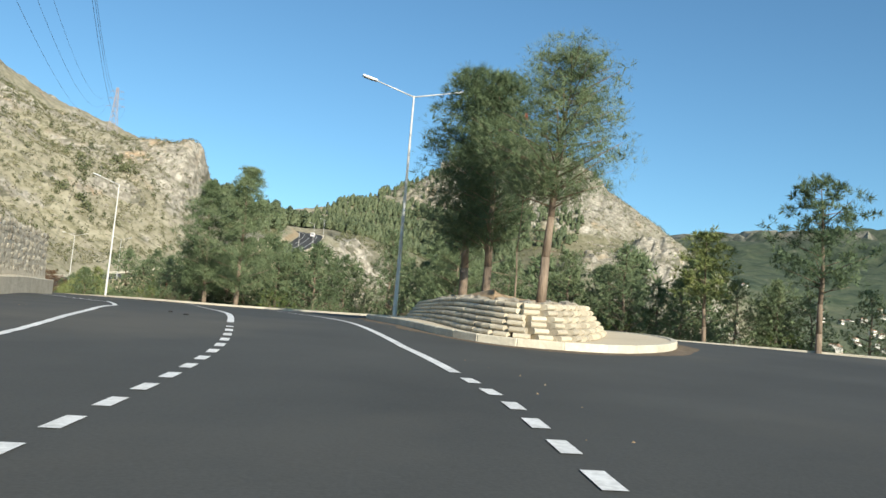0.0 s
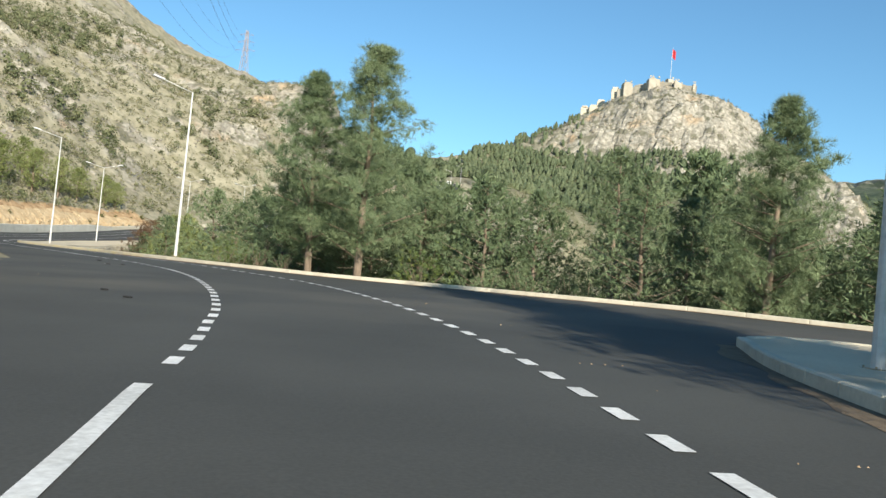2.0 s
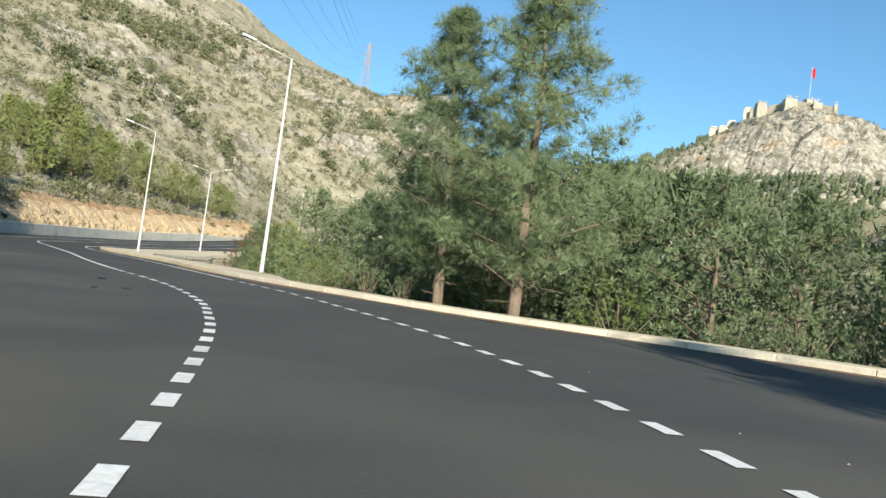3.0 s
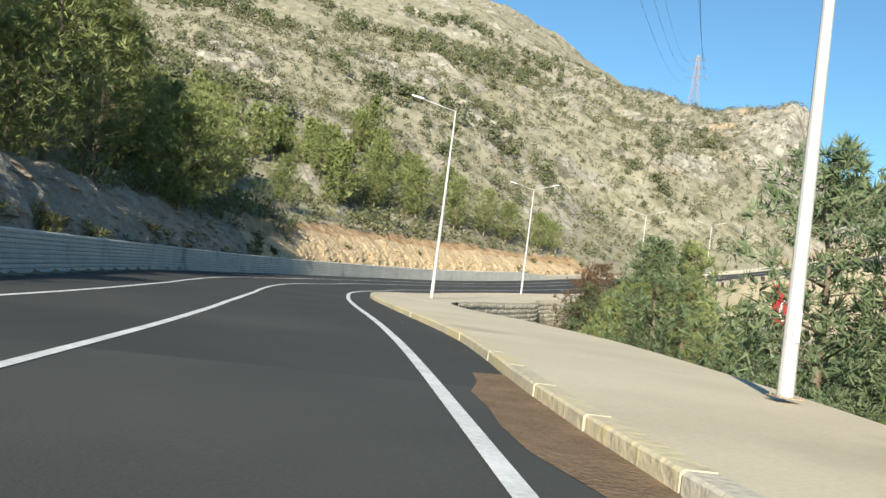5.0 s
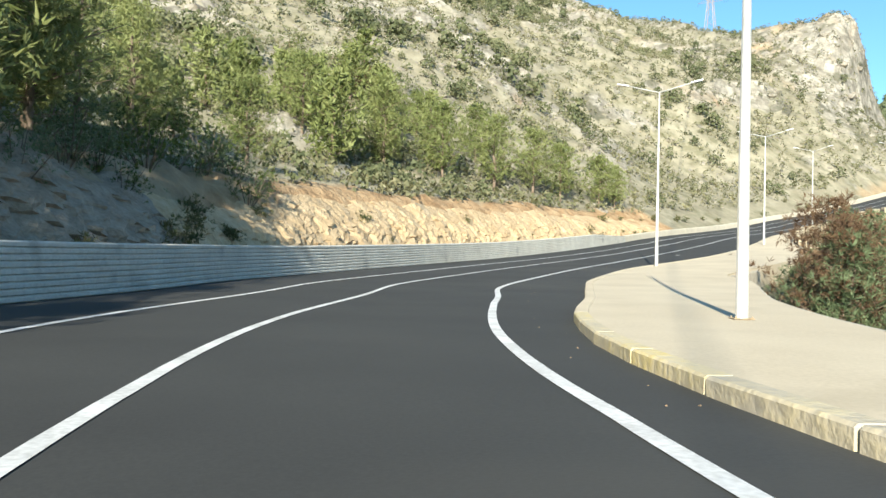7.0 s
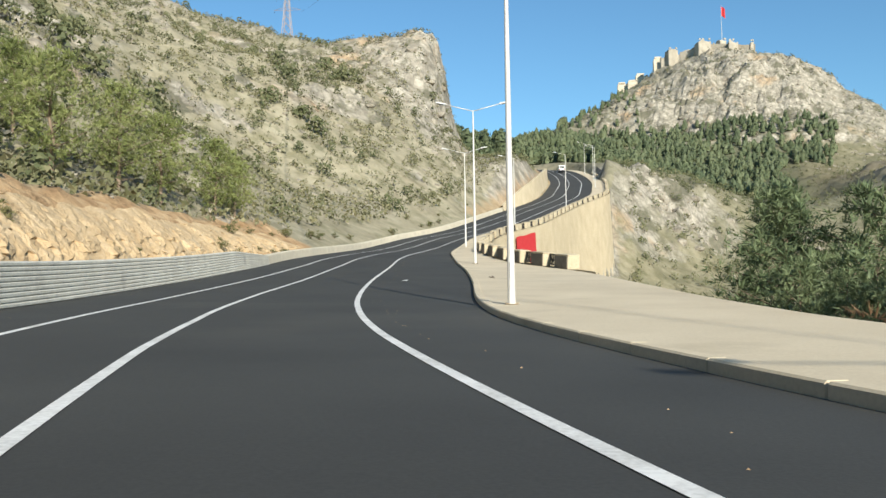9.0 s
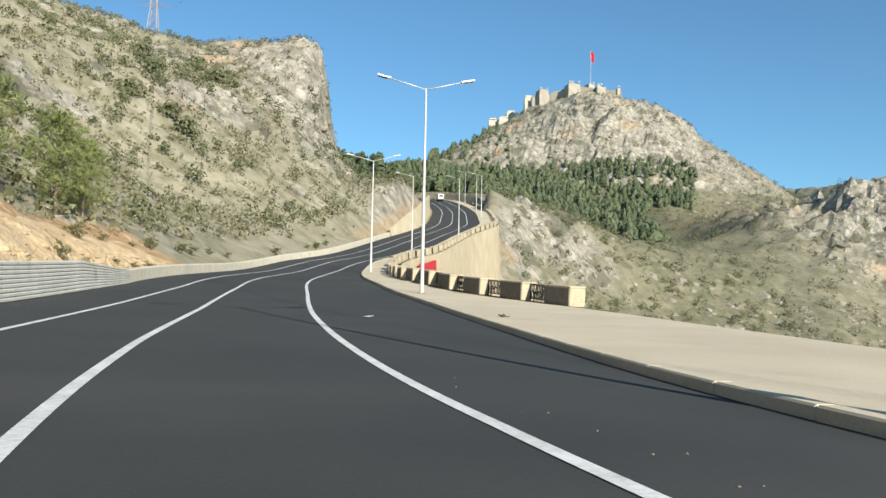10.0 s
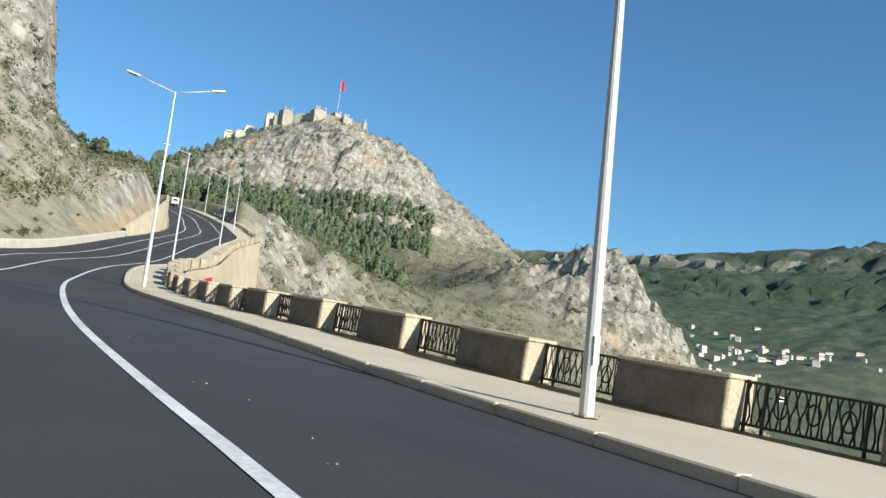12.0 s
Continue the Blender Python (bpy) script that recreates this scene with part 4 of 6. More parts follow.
# ---- road paint ----
paint = tagged(new("road_marking"), "white painted road lines on the asphalt", "road marking", kind="structure")
EDGE = ([-60, 5, 13, 16, 20, 24, 30, 37, 44, 48, 52, 58, 64, 66.5, 70, 73, 88, 96, 105, 110, 117, 126, 142, 150, 170, 183, 191, 203, 223, 240, 262],
        [0.10, 0.22, 0.20, 0.0, -0.2, -0.14, -0.09, -0.16, -0.28, -0.34, -0.24, -0.22, -0.44, -0.40, -0.10, -0.02, -0.23, -0.21, 0.0, -0.10, -0.22, -0.08, -0.10, 0.0, -0.08, 0.04, -0.06, -0.2, -0.35, -0.2, -0.08])
MID = ([-60, 16, 24, 29, 33, 40, 46, 52, 62, 67, 70.5, 79, 88, 92, 98, 106, 113, 140, 146, 158, 170, 190, 432],
       [-3.5, -3.35, -3.27, -3.25, -3.47, -4.05, -4.27, -4.15, -4.2, -3.98, -3.78, -4.0, -3.96, -3.86, -3.57, -3.5, -3.68, -3.66, -3.54, -3.58, -3.45, -3.5, -3.6])
line_strip("dashed_line", EDGE, 0.16, -60, 16, dash=(1.1, 0.55), parent=paint)
line_strip("edge_line", EDGE, 0.16, 16.2, 36.5, parent=paint)
line_strip("dashed_line", EDGE, 0.16, 37, 73, dash=(1.1, 0.55), parent=paint)
line_strip("edge_line", EDGE, 0.16, 73.2, 489, parent=paint)
line_strip("dashed_line", MID, 0.15, -60, 23, dash=(1.1, 0.55), parent=paint)
line_strip("centre_line", MID, 0.15, 23.5, 41, parent=paint)
line_strip("dashed_line", MID, 0.15, 41.5, 72, dash=(1.1, 0.55), parent=paint)
line_strip("centre_line", MID, 0.15, 72.2, 489, parent=paint)
line_strip("left_line", ([-60, 16, 26, 31, 36, 43, 50, 53], [-6.5, -6.5, -6.4, -6.4, -7.1, -8.1, -11.0, -15.5]), 0.15, -60, 52, parent=paint)
line_strip("left_line", ([80, 86, 92, 98, 106, 112, 150, 172, 432], [-7.4, -7.25, -6.83, -6.45, -6.45, -6.52, -6.2, -6.1, -6.4]), 0.15, 78, 489, parent=paint)


# ---- planted traffic island ----
ISLAND = smooth([(-4.5, 48.4), (-4.9, 44), (-4.5, 37), (-3.9, 31), (-3.2, 27), (-2.5, 24.1), (-1.5, 22.4), (0.3, 21.9), (1.9, 22.9), (3.4, 25.4), (4.3, 29), (4.6, 34), (4.0, 40), (1.6, 46), (-1.4, 48.8), (-3.3, 49.4), (-4.5, 48.4)], 0.5)
BED = smooth([(-2.9, 45.4), (-3.1, 42), (-2.9, 37.5), (-2.7, 33.5), (-2.55, 30.4), (-2.37, 28.4), (-2.15, 26.6), (-1.95, 25.0), (-1.55, 23.5), (-0.8, 22.75), (0.2, 23.1), (0.95, 24.3), (1.9, 27), (2.6, 30.5), (2.9, 38), (1.6, 44), (-0.4, 46.6), (-2.0, 46.6), (-2.9, 45.4)], 0.1)


def shrink(poly, d):
    t = np.roll(poly, -3, 0) - np.roll(poly, 3, 0)
    t /= np.linalg.norm(t, axis=1)[:, None] + 1e-9
    return poly + np.stack([-t[:, 1], t[:, 0]], 1) * d


def island():
    zs = road_z(ISLAND[:, 0], ISLAND[:, 1])
    inner = shrink(ISLAND, 0.16)
    n = len(ISLAND)
    cx, cy = ISLAND.mean(0)
    verts = [(*inner[i], zs[i] + 0.155) for i in range(n)] + [(cx, cy, float(road_z([cx], [cy])[0]) + 0.16)]
    faces = [(i, (i + 1) % n, n) for i in range(n)]
    root = tagged(mesh_object("island_pavement", verts, faces, M_PAVE), "pale concrete paving of the traffic island", "pavement", kind="structure")
    proto = None
    m_len = 0.98
    for a in range(0, n - 1, 2):
        p, q = ISLAND[a], ISLAND[min(a + 2, n - 1)]
        if np.hypot(*(q - p)) < 0.4:
            continue
        m = oriented((*p, zs[a]), (*q, zs[min(a + 2, n - 1)]))
        if proto is None:
            bm = bmesh.new()
            box(bm, (m_len, 0.17, 0.36), (m_len / 2, 0.085, 0.0), bevel=0.02)
            proto = part("kerb_stone", bm, M_KERB, root)
            proto.matrix_basis = m
        else:
            o = proto.copy()
            scene.collection.objects.link(o)
            o.matrix_basis = m
    return root


island()


def bed_wall():
    bed = thing("planter_wall", Matrix(), "low battered wall of staggered concrete half-round blocks holding soil", "planter")
    bm = bmesh.new()
    L, r = 0.365, 0.068
    sec = [(math.sin(a) * r * 1.45, math.cos(a) * r) for a in np.linspace(0, math.pi, 6)]
    front = [bm.verts.new((0, -d, h)) for d, h in sec]
    rear = [bm.verts.new((L, -d, h)) for d, h in sec]
    mid0 = bm.verts.new((0, 0.34, -r)); mid1 = bm.verts.new((L, 0.34, -r)); top0 = bm.verts.new((0, 0.34, r)); top1 = bm.verts.new((L, 0.34, r))
    for j in range(5):
        bm.faces.new((front[j], front[j + 1], rear[j + 1], rear[j]))
    bm.faces.new([top0] + front + [mid0]); bm.faces.new(([top1] + rear + [mid1])[::-1])
    bm.faces.new((top0, top1, rear[0], front[0])); bm.faces.new((top0, mid0, mid1, top1))
    bmesh.ops.recalc_face_normals(bm, faces=bm.faces[:])
    proto = part("block", bm, M_TUBE, bed)
    used = False
    rest_v, rest_f = [], []
    base = [(v.co.copy()) for v in proto.data.vertices]
    polys = [tuple(p.vertices) for p in proto.data.polygons]
    count = 0
    for row in range(6):
        poly = shrink(BED, 0.105 * row)
        rr = np.r_[0, np.cumsum(np.linalg.norm(np.diff(poly, axis=0), axis=1))]
        pos = 0.25 * (row % 2)
        while pos + 0.4 < rr[-1]:
            p = [np.interp(pos, rr, poly[:, c]) for c in (0, 1)]
            q = [np.interp(pos + 0.4, rr, poly[:, c]) for c in (0, 1)]
            z = float(road_z([p[0]], [p[1]])[0]) + 0.18 + row * 0.131 + random.uniform(-0.006, 0.006)
            z2 = float(road_z([q[0]], [q[1]])[0]) + 0.18 + row * 0.131
            m = oriented((*p, z), (*q, z2)) @ Matrix.Rotation(random.uniform(0.06, 0.15), 4, "Z") @ Matrix.Translation((0, random.uniform(-0.02, 0.02), 0))
            close = p[0] < 3.2 and p[1] < 34.0
            if close and count < 298:
                count += 1
                if not used:
                    proto.matrix_basis = m
                    used = True
                else:
                    o = proto.copy()
                    scene.collection.objects.link(o)
                    o.matrix_basis = m
            else:
                b = len(rest_v)
                rest_v += [m @ v for v in base]
                rest_f += [tuple(b + i for i in f) for f in polys]
            pos += 0.435 if q[0] - p[0] < 0.16 else 0.53
    tagged(mesh_object("block_rows", rest_v, rest_f, M_TUBE, bed), kind="stuff")
    # soil filling
    top = shrink(BED, 0.80)[12:-12:4]
    zt = road_z(top[:, 0], top[:, 1]) + 0.87
    cx, cy = top.mean(0)
    rings = []
    for f, lift in ((1.0, -0.5), (0.99, 0.0), (0.92, 0.05), (0.8, 0.11), (0.6, 0.17), (0.35, 0.20), (0.12, 0.21), (0.0, 0.22)):
        rings.append([(cx + (x - cx) * f, cy + (y - cy) * f, z + lift + 0.09 * noise.noise((x * 1.7, y * 1.7, 2 + f * 3)) * min(1.0, f * 2)) for (x, y), z in zip(top, zt)])
    ribbon("soil", rings, M_SOIL, closed=True, parent=bed, flat=False)
    # rubble lying on the soil
    bm = bmesh.new()
    bmesh.ops.create_icosphere(bm, subdivisions=1, radius=1.0)
    ball, tris = [v.co.copy() for v in bm.verts], [tuple(v.index for v in f.verts) for f in bm.faces]
    bm.free()
    v, f = [], []
    rnd = random.Random(77)
    for k in range(210):
        i, fr = rnd.randrange(len(top)), rnd.choice((0.97, 0.93, 0.88, 0.8, 0.7, 0.55))
        x, y = cx + (top[i][0] - cx) * fr, cy + (top[i][1] - cy) * fr
        size = rnd.choice((0.05, 0.06, 0.08, 0.08, 0.11, 0.15))
        m = Matrix.Translation((x, y, zt[i] + 0.04 + 0.28 * (0.97 - fr))) @ Matrix.Rotation(rnd.uniform(0, 6.3), 4, "Z")
        b = len(v)
        v += [m @ Vector((p.x * size * 1.4, p.y * size, p.z * size * 0.75)) * 1.0 + Vector([rnd.uniform(-0.2, 0.2) * size for c in range(3)]) for p in ball]
        f += [tuple(b + j for j in tri) for tri in tris]
    tagged(mesh_object("rubble", v, f, M_ROCK, bed), kind="stuff")
    return bed


bed_wall()


# ---- rubble wall beside the junction ----
def rubble_wall():
    pts = smooth([(-23.1, 53.1), (-21.8, 47), (-20.4, 40), (-19.4, 32), (-18.6, 22), (-18, 10), (-17.6, -6)], 0.5)
    z0 = road_z(pts[:, 0], pts[:, 1])
    rows = []
    t = np.gradient(pts, axis=0)
    t /= np.linalg.norm(t, axis=1)[:, None]
    for i in range(len(pts)):
        nr = np.array([-t[i, 1], t[i, 0]])      # towards the road
        r = []
        for h, d in ((-0.4, 0.45), (0.75, 0.45), (0.80, 0.40), (0.82, 0.0)):
            r.append((pts[i, 0] + nr[0] * d, pts[i, 1] + nr[1] * d, z0[i] + h))
        for h in np.arange(1.2, 3.4, 0.45):
            r.append((pts[i, 0] - nr[0] * h * 0.05, pts[i, 1] - nr[1] * h * 0.05, z0[i] + h))
        r.append((pts[i, 0] - nr[0] * 1.2, pts[i, 1] - nr[1] * 1.2, z0[i] + 3.4))
        r.append((pts[i, 0] - nr[0] * 1.2, pts[i, 1] - nr[1] * 1.2, z0[i] - 0.4))
        rows.append(r)
    root = tagged(ribbon("rubble_wall", rows, M_RUBBLE), "tall rubble stone wall on a pale concrete footing", "wall", kind="structure")
    protos = []
    for v in range(5):
        bm = bmesh.new()
        bmesh.ops.create_icosphere(bm, subdivisions=1, radius=0.5)
        for w in bm.verts:
            w.co = Vector((w.co.x * 1.0, w.co.y * 0.5, w.co.z * 0.75)) + 0.12 * noise.noise_vector(w.co * 2 + Vector((v * 9, 0, 0)))
        protos.append(part("stone", bm, M_RUBBLE, root))
    n = 0
    for i in range(0, 46):
        for h in np.arange(1.0, 3.3, 0.36):
            if n >= 295:
                break
            j = i
            p = Vector((pts[j, 0], pts[j, 1], z0[j] + h + random.uniform(-0.1, 0.1)))
            nr = Vector((-t[j, 1], t[j, 0], 0))
            p = p - nr * (h * 0.05 + 0.02)
            m = oriented(p, p + Vector((t[j, 0], t[j, 1], 0))) @ Matrix.Diagonal((random.uniform(0.45, 0.85), random.uniform(0.16, 0.30), random.uniform(0.38, 0.62), 1)) @ Matrix.Rotation(random.uniform(-0.4, 0.4), 4, "Y")
            if n < 5:
                o = protos[n]
            else:
                o = protos[n % 5].copy()
                scene.collection.objects.link(o)
            o.matrix_basis = m
            n += 1
    return root


rubble_wall()


# ---- trees ----
def needles(bm_v, bm_f, c, rad, count, size, flat=0.8, up=0.35, thin=0.22, brush=9):
    """Needle brushes over a flattened ball round c: each brush a spray of narrow blades from one twig end, over a few broad ones inside."""
    c = Vector(c)
    for j in range(max(1, round(count / brush))):
        d = Vector((random.gauss(0, 1), random.gauss(0, 1), random.gauss(0, 1) + 0.25)).normalized()
        inner = j % 5 == 0
        p = c + Vector((d.x, d.y, d.z * flat)) * rad * (0.5 if inner else 1.0) * random.random() ** 0.4
        way = (d + Vector((0, 0, up))).normalized()
        for _ in range(brush):
            wild = Vector((random.gauss(0, 1), random.gauss(0, 1), random.gauss(0, 1)))
            ax = (way + wild * 0.62).normalized()
            side = ax.cross(way + wild.yzx * 0.5)
            if side.length < 0.05:
                continue
            side.normalize()
            L = size * random.uniform(0.75, 1.35)
            W = L * random.uniform(0.7, 1.3) * thin * (0.8 if not inner else 2.6 if thin < 0.13 else 1.5)
            k = len(bm_v)
            q = p + wild * (0.16 * size)
            bm_v += [q - side * W * 0.5, q + side * W * 0.5, q + ax * L]
            bm_f.append((k, k + 1, k + 2))


def limb(bm, a, b, ra, rb):
    tube(bm, a, b, ra, rb, 4)


def pine(h, crown0, spread, blades, seed, mat=None, lean=0.0, tufts=60, taper=1.3, thin=0.2, label="green pine with a bare lower trunk on the slope", size=0.30, even=False, stout=1.0, ragged=(0.45, 0.7, 0.95, 1.0, 1.25)):
    """A pine: bent trunk, whorls of limbs, tufts of needles at their ends."""
    random.seed(seed)
    tree = thing("pine_tree", Matrix(), label, "tree", "pines")
    bm = bmesh.new()
    pts = [Vector((0, 0, -0.4))]
    for k in range(1, 7):
        z = h * 0.96 * k / 6
        pts.append(Vector((lean * z * 0.12 + random.uniform(-.06, .06) * k * 0.6, random.uniform(-.06, .06) * k * 0.6, z)))
    r0 = (0.017 * h + 0.03) * stout
    for k in range(6):
        tube(bm, pts[k], pts[k + 1], r0 * (1 - k / 6.6), r0 * (1 - (k + 1) / 6.6), 7)
    v, f = [], []

    def trunk(z):
        u = max(0, min(5.999, z / (h * 0.96) * 6))
        k = int(u)
        return pts[k].lerp(pts[k + 1], u - k)

    per = max(6, int(blades / tufts))
    for k in range(tufts):
        u = (k + random.random()) / tufts
        z = crown0 + (h - crown0) * u
        reach = spread * ((1 - u) ** (1 / taper)) * (0.55 + 0.45 * min(1, u * 5)) * (random.choice((0.6, 0.85, 1.0, 1.05)) if even else random.choice(ragged)) * random.uniform(0.85, 1.08) + 0.1
        ang = k * 2.399 + random.uniform(-.5, .5)
        base = trunk(z - reach * 0.25)
        tip = Vector((base.x + math.cos(ang) * reach, base.y + math.sin(ang) * reach, z + reach * random.uniform(-0.05, 0.3)))
        if k % 3 == 0:
            limb(bm, base, base.lerp(tip, 0.9), 0.012 + 0.012 * reach, 0.008)
        for q in range(3 if even else 2):
            c = base.lerp(tip, (0.66, 1.0, 0.36)[q]) + Vector((random.uniform(-.3, .3), random.uniform(-.3, .3), random.uniform(-.15, .15)))
            needles(v, f, c, (0.24 + 0.12 * spread) * random.uniform(0.5, 1.3) * (1.1 - 0.5 * u), per // (3 if even else 2), size, 0.6, thin=thin)
    for k in range(random.randint(2, 5)):
        z = crown0 * random.uniform(0.45, 1.0)
        a = random.uniform(0, 6.28)
        limb(bm, trunk(z), trunk(z) + Vector((math.cos(a), math.sin(a), random.uniform(-.1, .3))) * random.uniform(0.4, spread * 0.6), 0.02, 0.006)
    part("trunk", bm, M_BARK, tree, "brown bark", flat=False)
    mesh_object("crown", v, f, mat or M_PINE, tree)
    return tree


def bush(r, blades, seed, mat, label, name="shrub", size=0.22, flat=0.8):
    random.seed(seed)
    b = thing(name, Matrix(), label, "shrub", "roadside shrubs")
    bm = bmesh.new()
    v, f = [], []
    for k in range(9):
        a = k * 2.4
        rr = r * random.uniform(0.25, 0.75)
        tip = Vector((math.cos(a) * rr, math.sin(a) * rr, r * random.uniform(0.55, 1.3)))
        limb(bm, (0, 0, -0.3), tip, 0.035, 0.01)
        for q in range(3):
            needles(v, f, tip + Vector((random.uniform(-.4, .4), random.uniform(-.4, .4), random.uniform(-.5, .25))) * r, r * random.uniform(0.28, 0.5), blades // 27, size, flat)
    part("stem", bm, M_BARK, b, flat=False)
    mesh_object("foliage", v, f, mat, b)
    return b


def plant(src, x, y, size=1.0, turn=0.0, z=None, state={}):
    m = pose(x, y, float(drop([x], [y])[0]) - 0.1 if z is None else z, 0, 0, turn)
    if src not in state:
        state[src] = True
        src.matrix_basis = m
        src.scale = (size,) * 3
        return src
    ob = copy_thing(src, m)
    ob.scale = (size,) * 3
    return ob


P_TALL = pine(11.6, 1.6, 3.6, 95000, 11, tufts=190, taper=1.35, ragged=(0.3, 0.55, 0.8, 1.0, 1.3), size=0.20, thin=0.062)
P_FORK = pine(10.6, 1.5, 3.3, 85000, 18, tufts=180, taper=1.35, ragged=(0.3, 0.55, 0.8, 1.0, 1.3), size=0.20, lean=-0.4, thin=0.062)
P_STAND = pine(9.0, 1.0, 2.9, 6800, 19, mat=M_PINE_LIGHT, tufts=150, taper=1.7, size=0.30, thin=0.16, label="light green pine in a dense stand on the slope")
P_LIP = pine(9.0, 1.2, 2.9, 26000, 43, mat=M_PINE_LIGHT, tufts=170, taper=1.7, size=0.23, thin=0.085, label="pale yellow-green pine at the lip of the rock bank")
P_MID = pine(7.5, 0.9, 2.7, 8000, 12, tufts=130, taper=1.6, size=0.25, thin=0.16)
P_BACK = pine(8.0, 0.9, 2.8, 3000, 31, tufts=90, taper=1.7, size=0.42, thin=0.22)
P_WIDE = pine(6.4, 0.7, 2.6, 6000, 17, tufts=130, taper=1.8, size=0.24, thin=0.18)
P_BED = pine(8.6, 3.4, 2.5, 66000, 13, tufts=240, taper=3.6, label="leaning pine with a rounded crown in the planter", lean=0.5, size=0.19, thin=0.058, even=True)
P_DARK = pine(8.4, 2.2, 2.1, 56000, 14, mat=M_PINE_DARK, tufts=210, taper=2.4, label="dense dark pine growing in the planter", size=0.19, thin=0.066, even=True)
P_UMB = pine(9.4, 3.9, 3.0, 13000, 15, mat=M_PINE_DARK, tufts=80, taper=2.8, label="open umbrella-shaped pine by the kerb", size=0.24, thin=0.19)
P_SMALL = pine(6.4, 2.6, 2.0, 7000, 24, mat=M_PINE_LIGHT, tufts=70, taper=2.4, label="small yellowish pine on a thin trunk by the kerb", size=0.22, thin=0.2)
P_SOFT = pine(7.6, 0.8, 2.6, 11500, 37, mat=M_PINE_LIGHT, tufts=150, taper=1.8, size=0.24, thin=0.12, label="soft pale green pine below the pavement edge")
P_THIN = pine(5.2, 3.6, 0.9, 2600, 41, tufts=30, taper=2.2, size=0.2, thin=0.14, stout=0.3, label="thin young pine with a slender stem in the planter")
P_YOUNG = pine(5.0, 0.4, 2.1, 5600, 16, tufts=100, taper=1.7, size=0.18, thin=0.22)
P_RUSSET = pine(5.6, 1.0, 2.2, 12000, 25, mat=M_RUSSET, tufts=80, taper=2.2, label="russet-brown half-dry tree beside the pavement", size=0.16, thin=0.16)
S_WEED = bush(1.6, 800, 28, M_GRASS, "low green weeds along the foot of the wall", size=0.3)
P_SLOPE = pine(6.0, 0.9, 2.4, 2400, 33, mat=M_PINE_LIGHT, tufts=80, taper=2.4, size=0.42, thin=0.2, even=True, label="light green pine higher on the mountain slope")
P_ROUND = pine(6.4, 1.3, 2.5, 5400, 27, mat=M_PINE_LIGHT, tufts=120, taper=2.6, size=0.28, thin=0.16, even=True, label="rounded light green pine above the road cutting")
S_GREEN = bush(1.6, 2000, 21, M_PINE, "dense green shrub on the slope", size=0.14)
S_BROAD = bush(1.8, 1350, 22, M_BROADLEAF, "light green broad-leaved shrub on the hillside", size=0.15)
S_RUSSET = bush(1.7, 2200, 23, M_RUSSET, "russet autumn shrub among green trees", size=0.18)

plant(P_BED, 0.9, 31.1, 0.95, 20, 3.45)
plant(P_DARK, -0.7, 42.4, 1.28, 80, 3.5)
plant(P_DARK, -0.1, 38.6, 1.12, 200, 3.5)
plant(P_THIN, 0.5, 34.2, 1.0, 0, 3.55)
plant(P_UMB, 18.0, 47.2, 1.0, 0)
plant(P_UMB, 26.0, 42.2, 0.95, 120)
plant(P_SMALL, 13.9, 52.2, 1.0, 60, float(road_z([13.9], [52.2])[0]))
plant(P_TALL, -16.4, 74.2, 1.0, 140)
plant(P_FORK, -19.2, 75.6, 0.97, 0)
plant(P_MID, -3.7, 67.8, 0.85, 30)
plant(P_FORK, 0.3, 64.9, 0.95, 150)
plant(P_MID, 4.0, 62.6, 1.0, 40)
plant(P_WIDE, 7.6, 60.0, 1.0, 200)
plant(P_MID, 10.6, 57.4, 0.85, 10)
random.seed(8)
for k in range(34):
    x = random.uniform(10.5, 30)
    y = 55.8 - 0.62 * (x - 9) + random.uniform(2.5, 11)
    plant(random.choice((S_GREEN, S_BROAD, P_YOUNG, P_WIDE, S_GREEN)), x, y, random.uniform(0.55, 0.95), random.uniform(0, 360))
random.seed(5)


def beside(j, d):
    """A point d metres outside the pavement's outer edge."""
    j = int(min(max(j, 0), len(OUTER) - 1))
    return OUTER[j, 0] + tang_o[j, 1] * d, OUTER[j, 1] - tang_o[j, 0] * d


# belt of pines and shrubs below the kerb
JB = [int(np.hypot(OUTER[:, 0] - x, OUTER[:, 1] - y).argmin()) for x, y in ((9.5, 55.6), (-24.8, 76.8), (-37, 96), (-52.6, 112))]
for row, (d0, d1, kinds, s0, s1, step) in enumerate(((1.5, 2.6, (S_GREEN, S_GREEN, S_BROAD), 0.55, 0.95, 2.6), (3.2, 5.0, (P_YOUNG, P_WIDE, P_YOUNG, S_GREEN), 0.8, 1.15, 2.3),
                                             (6.0, 9.0, (P_WIDE, P_MID, P_YOUNG), 0.85, 1.15, 2.6), (10, 15, (P_BACK, P_BACK), 0.9, 1.2, 4.4))):
    j = JB[0]
    while j < JB[2]:
        x, y = beside(j + random.uniform(-.8, .8), random.uniform(d0, d1))
        near_tall = min(math.dist((x, y), q) for q in ((-16.4, 74.2), (-19.2, 75.6), (-3.7, 67.8), (0.3, 64.8), (13.9, 52.2), (18, 47.2)))
        if near_tall > (1.6 if row == 0 else 2.9):
            plant(random.choice(kinds), x, y, random.uniform(s0, s1), random.uniform(0, 360))
        j += step * (0.75 + 0.5 * random.random())
